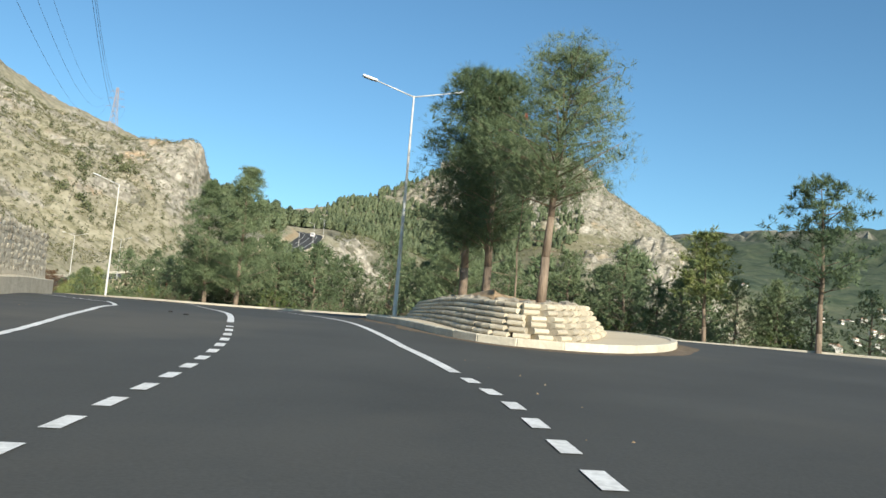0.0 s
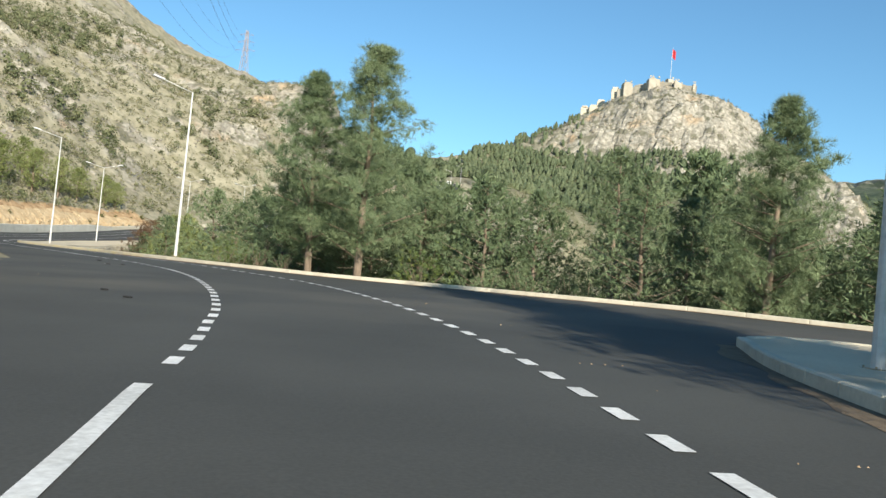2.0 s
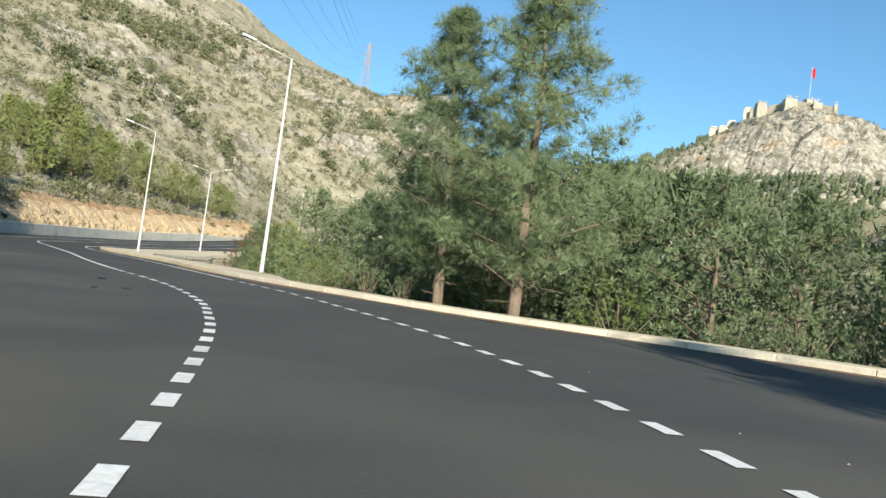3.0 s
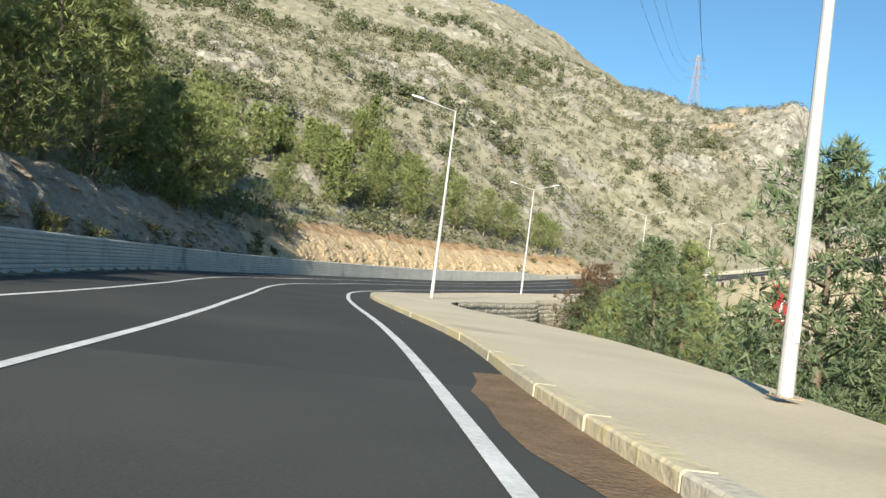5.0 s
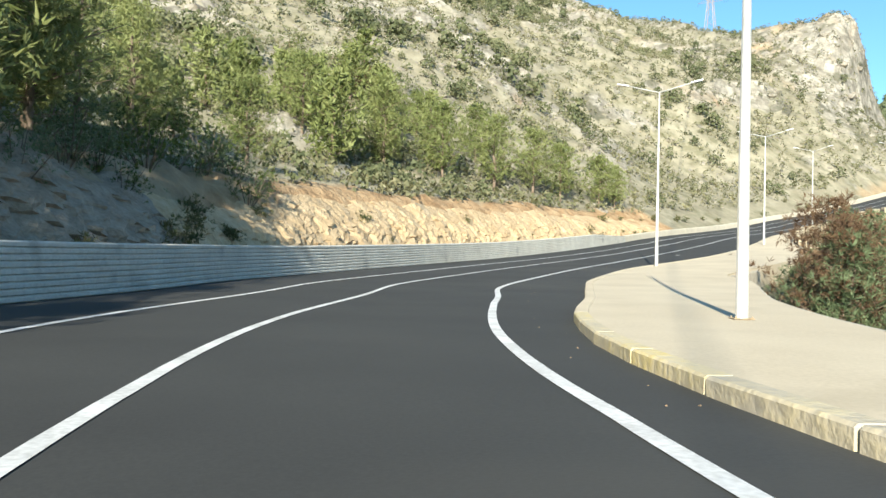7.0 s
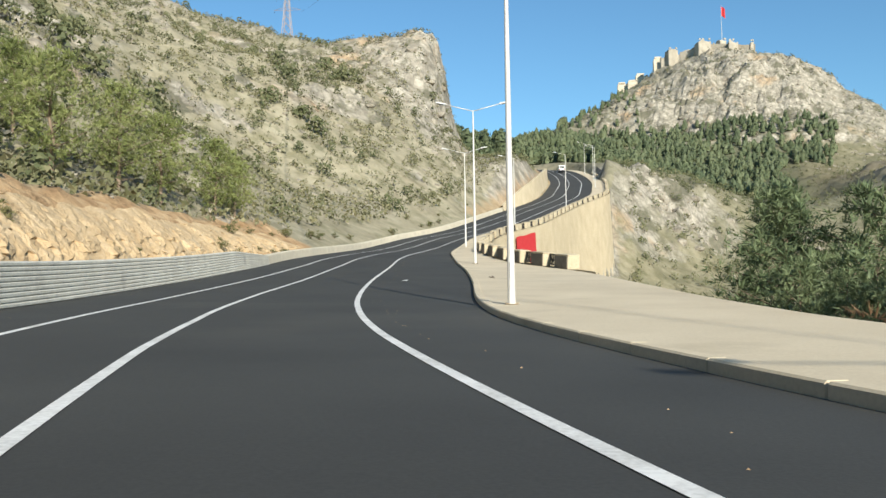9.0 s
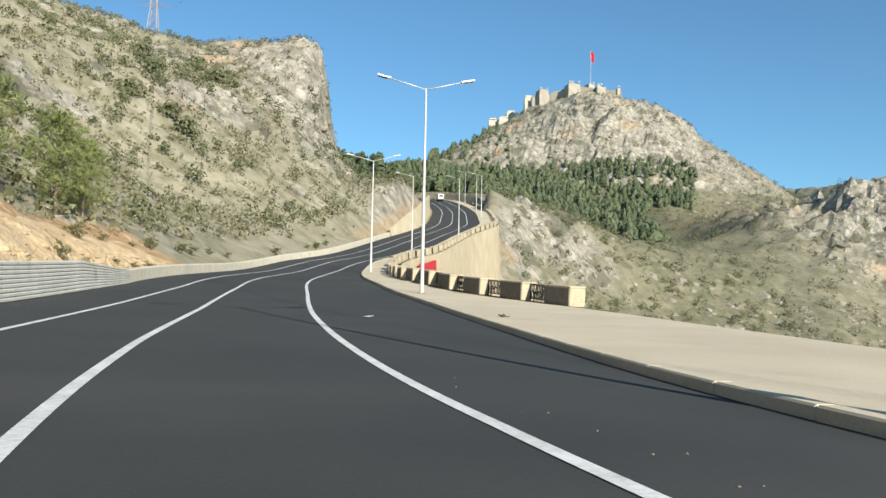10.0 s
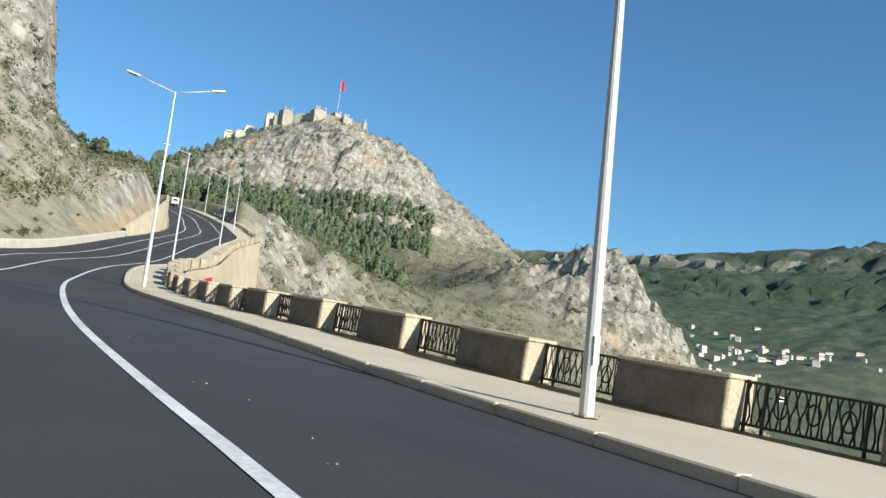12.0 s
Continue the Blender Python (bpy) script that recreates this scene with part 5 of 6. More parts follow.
# thinner growth on the slope below the pavement further up
for d0, d1, kinds, step in ((2.0, 4.5, (P_WIDE, S_GREEN, P_YOUNG), 4.0), (6, 11, (P_BACK, P_YOUNG, P_BACK), 4.2), (13, 22, (P_BACK, P_BACK), 6)):
    j = JB[2] + 3
    while OUTER[int(j), 1] < 160:
        x, y = beside(j, random.uniform(d0, d1))
        if not (100 < OUTER[int(j), 1] < 131 and d0 < 12):
            plant(random.choice(kinds), x, y, random.uniform(0.75, 1.15), random.uniform(0, 360))
        j += step * (0.7 + 0.6 * random.random())
for x, y, sc in ((-57.0, 139, 1.1), (-57.5, 147, 1.25), (-58, 155, 1.2), (-55.5, 163, 1.1)):
    plant(P_WIDE, x, y, sc, x * 40)
plant(P_RUSSET, -58.6, 144.5, 1.6, 0)
for x, y, sc in ((-60.0, 152.5, 0.6), (-58.4, 149.5, 0.75), (-56.8, 146, 0.85)):
    plant(P_MID, x, y, sc * 1.1, x * 50)
plant(P_RUSSET, -57.4, 139.5, 1.35, 90)
plant(P_MID, -60.0, 157.5, 1.0, 70)
plant(P_MID, -58.6, 164, 0.9, 170)
for x, y, sc in ((-46.8, 121.6, 1.0), (-44.8, 117.2, 0.95), (-42.4, 113.2, 1.0), (-39.4, 109.0, 0.9), (-44.0, 123.5, 1.15), (-47.0, 128, 1.1)):
    plant(P_SOFT, x, y, sc, x * 70)
plant(P_SOFT, -49.0, 124.4, 0.9, 15)
plant(P_RUSSET, -47.9, 128.6, 1.0, 30)
# unseen trees on the terrace behind the rubble wall, added to shade the bank
for x, y in ((-40, 63), (-45, 66)):
    plant(P_STAND, x, y, random.uniform(0.85, 1.0), random.uniform(0, 360))
# stand of pines above the bank on the uphill side
y = 95.0
while y < 142:
    i = station(y)
    d = 13.5 if y < 128 else 20.0
    reach = float(np.interp(y, [95, 104], [22, 62]))
    while d < reach:
        dd, along = d + random.uniform(-1.5, 1.5), random.uniform(-1.6, 1.6)
        x, yy = LINE[i, 0] + LEFT[i, 0] * dd + TANGENT[i, 0] * along, LINE[i, 1] + LEFT[i, 1] * dd + TANGENT[i, 1] * along
        if random.random() < (0.9 if d < 45 else 0.6):
            plant(random.choice((P_STAND, P_ROUND, P_ROUND, S_BROAD) if d < 27 else (P_SLOPE, P_SLOPE, S_BROAD)), x, yy, random.uniform(0.85, 1.25) , random.uniform(0, 360))
        d += random.uniform(3.6, 5.4) if d < 40 else random.uniform(6, 9)
    y += random.uniform(2.8, 3.8)
for x, y, sc in ((-97, 178, 1.2), (-99, 171, 1.15), (-95.5, 184, 1.1), (-94.8, 189.5, 1.0), (-93.2, 197, 0.95), (-101, 164, 1.2), (-105, 157, 1.1), (-93, 201.5, 0.8), (-104, 176, 1.1), (-103, 184, 1.0)):
    plant(P_ROUND, x, y, sc * 1.05, x * 33)
plant(S_RUSSET, -119, 181.5, 1.5, 10)
plant(S_RUSSET, -120.5, 184, 1.2, 10)
for k in range(75):
    x, y = random.uniform(-134, -98), random.uniform(128, 192)
    plant(random.choice((S_BROAD, S_BROAD, P_SLOPE)), x, y, random.uniform(0.8, 1.3), random.uniform(0, 360))
# tall pines at the lip of the bank
for y, d, sc in ((101, 18.0, 1.2), (106, 15.6, 1.05), (109, 20, 1.25), (113, 17.0, 1.1), (118, 19, 1.15), (104, 24, 1.3), (114, 26, 1.3), (98, 22, 1.2)):
    i = station(y)
    plant(P_LIP, LINE[i, 0] + LEFT[i, 0] * d, LINE[i, 1] + LEFT[i, 1] * d, sc, y * 47)
for k in range(46):
    i = station(random.uniform(84, 132))
    d = random.uniform(12.0, 15.5)
    plant(random.choice((S_BROAD, S_GREEN)), LINE[i, 0] + LEFT[i, 0] * d, LINE[i, 1] + LEFT[i, 1] * d, random.uniform(0.5, 0.95), random.uniform(0, 360))
# weeds and bushes along the foot of the walls
for k in range(26):
    i = station(random.uniform(82, 128))
    d = random.uniform(10.1, 11.0)
    plant(S_WEED, LINE[i, 0] + LEFT[i, 0] * d, LINE[i, 1] + LEFT[i, 1] * d, random.uniform(0.3, 0.55), random.uniform(0, 360))
for k in range(40):
    y = random.uniform(72, 285)
    i = station(y)
    d = random.uniform(9.9, 12.0) if y < 186 else random.uniform(9.9, 13.5)
    plant(S_WEED, LINE[i, 0] + LEFT[i, 0] * d, LINE[i, 1] + LEFT[i, 1] * d, random.uniform(0.22, 0.5), random.uniform(0, 360))


# ---- far woods and scrub ----
def far_woods(name, spots, h0, h1, mat, label, blades=26, wide=0.33, cone=0.85, core=False, leaf=(0.11, 0.21)):
    """Many far trees or shrubs: sprays of leaves, over a ragged core for trees."""
    v, f = [], []
    for x, y, z in spots:
        h = random.uniform(h0, h1)

        def girth(u):
            return h * wide * ((1 - u * cone) if cone > 0.5 else math.sqrt(1 - (u * 0.95) ** 2))
        if core:
            b = len(v)
            for q in range(4):
                u = q / 4
                for w in range(6):
                    a = w * 1.047 + q * 0.5
                    r = girth(u) * random.uniform(0.45, 0.95)
                    v.append((x + math.cos(a) * r, y + math.sin(a) * r, z + h * (0.1 + 0.85 * u + random.uniform(-.05, .05))))
            v.append((x, y, z + h * random.uniform(0.95, 1.1)))
            for q in range(3):
                for w in range(6):
                    w2 = (w + 1) % 6
                    f.append((b + q * 6 + w, b + q * 6 + w2, b + q * 6 + 6 + w2, b + q * 6 + 6 + w))
            for w in range(6):
                f.append((b + 18 + w, b + 18 + (w + 1) % 6, b + 24))
        for k in range(blades):
            u = random.random()
            a = random.uniform(0, 6.28)
            r = girth(u) * random.uniform(0.3, 1.0)
            c = Vector((x + math.cos(a) * r, y + math.sin(a) * r, z + h * (0.12 + 0.88 * u)))
            s_ = h * (random.uniform(0.05, 0.11) if core else random.uniform(*leaf))
            n = Vector((math.cos(a) + random.uniform(-.6, .6), math.sin(a) + random.uniform(-.6, .6), random.uniform(0.1, 1.2))).normalized()
            t1 = n.orthogonal().normalized()
            t2 = n.cross(t1)
            b = len(v)
            ph = random.uniform(0, 6.28)
            for q in range(3):
                w = ph + q * 2.094
                v.append(c + (t1 * math.cos(w) + t2 * math.sin(w)) * s_ + n * random.uniform(-.2, .2) * s_)
            f.append((b, b + 1, b + 2))
    return tagged(mesh_object(name, v, f, mat), label, "woods", kind="stuff")


def scatter(n, x0, x1, y0, y1, keep):
    xs, ys = np.random.uniform(x0, x1, n), np.random.uniform(y0, y1, n)
    ok = keep(xs, ys)
    xs, ys = xs[ok], ys[ok]
    _, _, outd = offsets(xs, ys)
    idx, off = nearest(xs, ys)
    clear = (outd > 6) | (off < -14)
    xs, ys = xs[clear], ys[clear]
    return list(zip(xs, ys, drop(xs, ys)))


np.random.seed(3)
random.seed(9)
woods = scatter(3300, -60, 140, 430, 720, lambda x, y: (drop(x, y) < 118) & (np.hypot((x - 105) / 32, (y - 560) / 60) > 1.0) & (y > 470 + (x + 10) * -0.1) & (x < 70 + (y - 529) * 0.5))
woods += scatter(900, -130, -20, 395, 620, lambda x, y: (x < -66) | (y > 480))
woods += scatter(300, -70, 40, 640, 860, lambda x, y: x < 30)
far_woods("pine_wood", woods, 3.6, 7.4, M_FOREST, "dark green pine wood covering the far slopes", 24, 0.34, 0.45, True)
bend = scatter(260, -115, -25, 420, 540, lambda x, y: (x < -62) | (y > 470))
far_woods("bend_pines", bend, 6.0, 10.5, M_FOREST, "green pines crowding the slope above the far bend", 110, 0.34, 0.45, True)
scrub = scatter(3000, -300, -58, 120, 430, lambda x, y: y > 95) + scatter(16000, -185, -60, 140, 410, lambda x, y: y > 95)
far_woods("mountain_scrub", scrub, 0.4, 1.35, M_SHRUB, "low dry scrub dotting the rocky mountain", 10, 0.8, 0, leaf=(0.14, 0.26))
far_woods("mountain_bush", scrub[::34], 1.0, 2.4, M_BUSH, "green bushes scattered over the mountain", 90, 0.75, 0, leaf=(0.07, 0.13))
thicket = [q for q in scatter(2600, -235, -100, 120, 330, lambda x, y: x < 900) if noise.fractal((q[0] / 30, q[1] / 30, 5.0), 0.9, 2.1, 4) > 0.12]
far_woods("mountain_thicket", thicket, 0.9, 3.2, M_BUSH, "green bushes in thickets on the grassy mountain side", 55, 0.75, 0, leaf=(0.10, 0.18))
scrub2 = scatter(11000, -66, 260, 170, 840, lambda x, y: (y > 360) | (x < 40))
far_woods("valley_scrub", scrub2, 0.7, 2.6, M_SHRUB, "dark shrubs scattered over the valley slopes", 9, 0.7, 0)


far_woods("valley_bush", scrub2[::4], 1.2, 3.2, M_BUSH, "dark green bushes on the slope below the road", 36, 0.7, 0, leaf=(0.07, 0.13))
far_woods("wall_foot_bush", scatter(520, -48, 70, 290, 450, lambda x, y: x > -48), 0.9, 2.6, M_BUSH, "green bushes among rocks below the retaining wall", 70, 0.7, 0, leaf=(0.07, 0.13))


def boulders(name, spots, s0, s1, label):
    base = bmesh.new()
    bmesh.ops.create_icosphere(base, subdivisions=1, radius=1)
    bv = [v.co.copy() for v in base.verts]
    bf = [tuple(v.index for v in f.verts) for f in base.faces]
    base.free()
    v, f = [], []
    for x, y, z in spots:
        sc = random.uniform(s0, s1) * random.uniform(0.5, 1.0)
        sx, sy, sz = sc * random.uniform(0.7, 1.3), sc * random.uniform(0.7, 1.3), sc * random.uniform(0.5, 1.0)
        ca, sa = math.cos(x * 7), math.sin(x * 7)
        b = len(v)
        for c in bv:
            k = 1 + 0.35 * noise.noise((c.x * 1.3 + x, c.y * 1.3 + y, c.z * 1.3))
            px_, py_ = c.x * sx * k, c.y * sy * k
            v.append((x + px_ * ca - py_ * sa, y + px_ * sa + py_ * ca, z + (c.z - 0.62) * sz * k))
        f += [tuple(b + i for i in q) for q in bf]
    return tagged(mesh_object(name, v, f, M_ROCK), label, "rocks", kind="stuff")


rocks = scatter(1300, -260, -60, 130, 425, lambda x, y: (np.sin(x / 13) + np.cos(y / 17) > -0.6))
boulders("mountain_rocks", rocks, 0.5, 2.2, "pale grey limestone outcrops on the mountain")
boulders("mountain_stones", scatter(3000, -190, -66, 150, 400, lambda x, y: x < 900), 0.25, 0.9, "loose pale stones strewn over the mountain side")
rocks2 = scatter(2600, -40, 230, 370, 830, lambda x, y: (drop(x, y) > 105) | (x > 100) | (y < 430))
boulders("valley_rocks", rocks2, 0.8, 3.2, "grey limestone outcrops below the castle")


# ---- castle on the hill ----
def ruin(bm):
    """Wear a masonry block down unevenly."""
    bmesh.ops.subdivide_edges(bm, edges=bm.edges[:], cuts=3, use_grid_fill=True)
    top = max(v.co.z for v in bm.verts)
    for v in bm.verts:
        v.co += 0.5 * noise.noise_vector(v.co * 0.25)
        if v.co.z > top - 1:
            v.co.z += 1.6 * noise.noise(v.co * 0.3) - 0.6


def castle():
    specs = [("tower", 68, 815, 186, 203, 8, 8, 0.2), ("tower", 89, 799, 188, 204.5, 10, 10, 0.1), ("tower", 109, 789, 185, 200.5, 7, 9, -0.1), ("turret", 122, 784, 186, 199, 2.6, 2.6, 0.0),
             ("bastion", 103, 799, 192, 205, 6, 6, 0.4)]
    root = thing("castle", Matrix(), "ruined stone castle with towers along the hill top", "castle")
    for name, x, y, z0, z1, w, d, a in specs:
        bm = bmesh.new()
        box(bm, (w, d, z1 - 2.5 - z0), (x, y, (z0 + z1 - 2.5) / 2), Matrix.Rotation(a, 4, "Z"), bevel=0.3)
        ruin(bm)
        n = max(2, int(w / 2.2))
        for k in range(n):
            if (k * 7 + int(x)) % 4 == 3:
                continue
            off = Matrix.Rotation(a, 4, "Z") @ Vector(((k + 0.5) / n * w - w / 2, -d / 2 + 0.4, 0))
            box(bm, (w / n * 0.55, 0.8, 1.3), (x + off.x, y + off.y, z1 - 1.9), Matrix.Rotation(a, 4, "Z"))
        part(name, bm, M_CASTLE, root)
    walls = [(60, 818, 193.5, 78, 811, 195, 9), (74, 812, 196, 90, 802, 199, 8), (92, 800, 199, 106, 793, 196, 8), (106, 792, 195, 124, 783, 192, 7)]
    for x0, y0, z0, x1, y1, z1, h in walls:
        rows = []
        n = 14
        for k in range(n + 1):
            u = k / n
            x, y, z = x0 + (x1 - x0) * u, y0 + (y1 - y0) * u, z0 + (z1 - z0) * u + 1.6 * noise.noise((x0 + k * 0.9, 2, 1)) + 1.5
            rows.append([(x, y - 0.8, z - h - 5), (x, y - 0.8, z), (x, y + 0.8, z), (x, y + 0.8, z - h - 5)])
        ribbon("curtain_wall", rows, M_CASTLE, parent=root)
    low = [(60, 827, 180, 197, 9, 9), (35, 857, 170, 184.5, 9, 8), (43, 850, 168, 184.5, 9, 8), (50, 853, 175, 190.5, 10, 9), (59, 838, 172, 187, 10, 9), (71, 820, 172, 189, 9, 8)]
    for x, y, z0, z1, w, d in low:
        bm = bmesh.new()
        box(bm, (w, d, z1 - z0), (x, y, (z0 + z1) / 2), Matrix.Rotation(0.3 * math.sin(x), 4, "Z"), bevel=0.35)
        ruin(bm)
        box(bm, (w * 0.6, d * 0.7, 1.2), (x - w * 0.1, y, z1 + 0.6), Matrix.Rotation(0.3 * math.sin(x), 4, "Z"), bevel=0.2)
        part("restored_tower", bm, M_CASTLE_LIGHT, root, "pale restored masonry tower")
    return root


castle()


def flag_pole():
    f = thing("flag_pole", Matrix.Translation((103, 796, 196)), "tall flag pole with a red flag on the castle", "flag pole")
    bm = bmesh.new()
    tube(bm, (0, 0, 0), (0, 0, 33), 0.22, 0.12, 8)
    part("pole", bm, M_GALV, f)
    rows = []
    for k in range(9):
        u = k / 8
        rows.append([(0.2 + u * 2.8, 0.5 * math.sin(u * 6), 32.5 - v * 7.5 - u * 2.2 + 0.3 * math.sin(u * 5 + v)) for v in np.linspace(0, 1, 6)])
    ribbon("flag", rows, M_RED, "red flag hanging in folds", parent=f, flat=False)


flag_pole()


# ---- banner on the retaining wall ----
def banner():
    ja = [i for i in range(len(OUTER)) if OUTER[i, 0] < -50 and OUTER[i, 1] >= 246.5][0]
    b = thing("banner", Matrix(), "large red banner with a white crescent and star on the wall", "banner")
    rows = []
    L = 10
    for k in range(L + 1):
        p = outer_at(ja + k * 1.0, 1.32)
        t = tang_o[ja + k]
        rows.append([(p[0] + t[1] * (0.05 * v * 9), p[1] - t[0] * (0.05 * v * 9), p[2] - 0.8 - v * 10.4 + 0.05 * math.sin(k + v * 3)) for v in np.linspace(0, 1, 8)])
    ribbon("cloth", rows, M_RED, parent=b, flat=False)

    def at(u, v, out):
        k = u * L
        k0 = min(int(k), L - 1)
        a, c = np.array(rows[k0]), np.array(rows[k0 + 1])
        rowp = a + (c - a) * (k - k0)
        j = v * 7
        j0 = min(int(j), 6)
        p = rowp[j0] + (rowp[j0 + 1] - rowp[j0]) * (j - j0)
        t = tang_o[ja + k0]
        return (p[0] + t[1] * out, p[1] - t[0] * out, p[2])
    # crescent: ring between two circles
    asp = 7.6 / 10.0
    verts, faces = [], []
    n = 28
    for k in range(n + 1):
        a = math.radians(40) + math.radians(280) * k / n
        ro = 0.20
        verts.append(at(0.42 + ro * math.cos(a) * asp, 0.5 - ro * math.sin(a), 0.03))
        ri = 0.16
        verts.append(at(0.47 + ri * math.cos(a) * asp, 0.5 - ri * math.sin(a), 0.03))
    for k in range(n):
        faces.append((2 * k, 2 * k + 1, 2 * k + 3, 2 * k + 2))
    mesh_object("crescent", verts, faces, M_WHITE, b)
    verts = [at(0.66, 0.5, 0.03)]
    for k in range(10):
        r = 0.09 if k % 2 == 0 else 0.036
        a = math.pi + k * math.pi / 5
        verts.append(at(0.66 + r * math.cos(a) * asp, 0.5 - r * math.sin(a), 0.03))
    mesh_object("star", verts, [(0, 1 + k, 1 + (k + 1) % 10) for k in range(10)], M_WHITE, b)


banner()


# ---- white van on the far bend ----
def van():
    i = station(437)
    p = LINE[i, :2] + LEFT[i] * 1.9
    t = TANGENT[i]
    v = thing("van", oriented((p[0], p[1], float(road_z([p[0]], [p[1]])[0])), (p[0] + t[0], p[1] + t[1], float(road_z([p[0]], [p[1]])[0]) + 0.07)), "white delivery van on the far bend", "van")
    prof = [(-2.6, 0.45), (-2.65, 1.2), (-2.6, 2.3), (-2.4, 2.45), (1.0, 2.45), (1.5, 2.2), (2.1, 1.35), (2.75, 1.1), (2.85, 0.5)]
    verts = [(x, sy, z) for sy in (-0.98, 0.98) for x, z in prof]
    n = len(prof)
    faces = [tuple(range(n))[::-1], tuple(range(n, 2 * n))] + [(k, (k + 1) % n, n + (k + 1) % n, n + k) for k in range(n)]
    body = mesh_object("body", verts, faces, M_WHITE, v)
    for name, size, at in (("rear_window", (0.02, 1.5, 0.65), (-2.655, 0, 1.75)), ("windscreen", (0.02, 1.6, 0.8), (1.88, 0, 1.80)), ("bumper", (0.12, 1.9, 0.25), (-2.66, 0, 0.55))):
        bm = bmesh.new()
        box(bm, size, at, Matrix.Rotation(0.62, 4, "Y") if name == "windscreen" else None, bevel=0.008)
        part(name, bm, M_RUBBER if name == "bumper" else M_GLASS, v)
    for y in (-0.85, 0.85):
        bm = bmesh.new()
        box(bm, (0.03, 0.12, 0.4), (-2.66, y, 1.05))
        part("tail_light", bm, M_RED, v)
        for x in (-1.7, 1.8):
            bm = bmesh.new()
            tube(bm, (x, y - 0.12, 0.34), (x, y + 0.12, 0.34), 0.34, None, 18)
            w = part("wheel", bm, M_RUBBER, v)
            bm = bmesh.new()
            tube(bm, (x, y - 0.13, 0.34), (x, y + 0.13, 0.34), 0.19, None, 14)
            part("rim", bm, M_GALV, w)


van()


# ---- pylon and its wires ----
def pylon():
    z0 = float(drop([-134], [382])[0]) - 1
    p = thing("pylon", Matrix.Translation((-134, 382, z0)), "lattice steel power pylon on the mountain ridge", "pylon")
    H = 27.0

    def half(z):
        return np.interp(z, [0, 17, H], [2.3, 0.9, 0.35])
    for sx, sy in ((1, 1), (1, -1), (-1, 1), (-1, -1)):
        bm = bmesh.new()
        for a, b in ((0, 17), (17, H)):
            tube(bm, (sx * half(a), sy * half(a), a), (sx * half(b), sy * half(b), b), 0.12, None, 4)
        part("leg", bm, M_PYLON, p)
    zs = [0, 3.5, 6.8, 9.8, 12.6, 15, 17.2, 19.4, 21.6, 23.8, H]
    for a, b in zip(zs[:-1], zs[1:]):
        for s1 in (-1, 1):
            for foot, head in (((-half(a), s1 * half(a), a), (half(b), s1 * half(b), b)), ((half(a), s1 * half(a), a), (-half(b), s1 * half(b), b)), ((s1 * half(a), -half(a), a), (s1 * half(b), half(b), b))):
                bm = bmesh.new()
                tube(bm, foot, head, 0.06, None, 4)
                part("brace", bm, M_PYLON, p)
    for z, w in ((18.5, 4.2), (22, 3.6), (25.2, 3.0)):
        for sg in (-1, 1):
            bm = bmesh.new()
            tube(bm, (0, 0, z + 0.9), (sg * w, 0, z), 0.09, 0.05, 4)
            part("crossarm", bm, M_PYLON, p)
            bm = bmesh.new()
            tube(bm, (0, 0, z - 0.2), (sg * w, 0, z - 0.02), 0.09, 0.05, 4)
            part("crossarm_tie", bm, M_PYLON, p)
    for k, (ox, oz) in enumerate(((-4.2, 18.5), (-3.6, 22), (-3.0, 25.2), (3.0, 25.2), (3.6, 22), (4.2, 18.5))):
        a = Vector((-134 + ox, 382, z0 + oz - 0.8))
        b = Vector((-26 + ox * 0.8, 48, 26 + (oz - 18.5) * 0.8))
        w = thing("power_line", Matrix(), "thin dark power line spanning the valley", "power line", "power lines")
        bm = bmesh.new()
        side = (b - a).cross(Vector((0, 0, 1))).normalized() * 0.02
        last = None
        for q in range(41):
            u = q / 40
            pt = a.lerp(b, u) - Vector((0, 0, 4 * u * (1 - u) * 9))
            ring = [bm.verts.new(pt + o) for o in (side, Vector((0, 0, 0.02)), -side, Vector((0, 0, -0.02)))]
            if last:
                for e in range(4):
                    bm.faces.new((last[e], last[(e + 1) % 4], ring[(e + 1) % 4], ring[e]))
            last = ring
        part("cable", bm, M_IRON, w)


M_PYLON = material("pylon_steel", [(0.3, (0.30, 0.27, 0.27)), (0.7, (0.44, 0.38, 0.37))], 1, 0.6, 0.05, 6, 0.4, 0.3)
pylon()


# ---- village in the valley and house on the saddle ----
def house(w, d, h):
    o = thing("house", Matrix(), "small white house with a tiled roof in the valley", "house", "valley houses")
    bm = bmesh.new()
    box(bm, (w, d, h + 3), (0, 0, h / 2 - 1.5))
    wall = part("wall", bm, M_HOUSE, o)
    verts = [(-w / 2 - .4, -d / 2 - .4, h), (w / 2 + .4, -d / 2 - .4, h), (w / 2 + .4, d / 2 + .4, h), (-w / 2 - .4, d / 2 + .4, h), (-w / 2 + w * .2, 0, h + d * .22), (w / 2 - w * .2, 0, h + d * .22)]
    mesh_object("roof", verts, [(0, 1, 5, 4), (1, 2, 5), (2, 3, 4, 5), (3, 0, 4), (3, 2, 1, 0)], M_TILE, o)
    for k in range(3):
        bm = bmesh.new()
        box(bm, (w * 0.14, 0.1, h * 0.3), (-w * 0.3 + k * w * 0.3, -d / 2 - 0.03, h * 0.55))
        part("window", bm, M_GLASS, o)
    return o


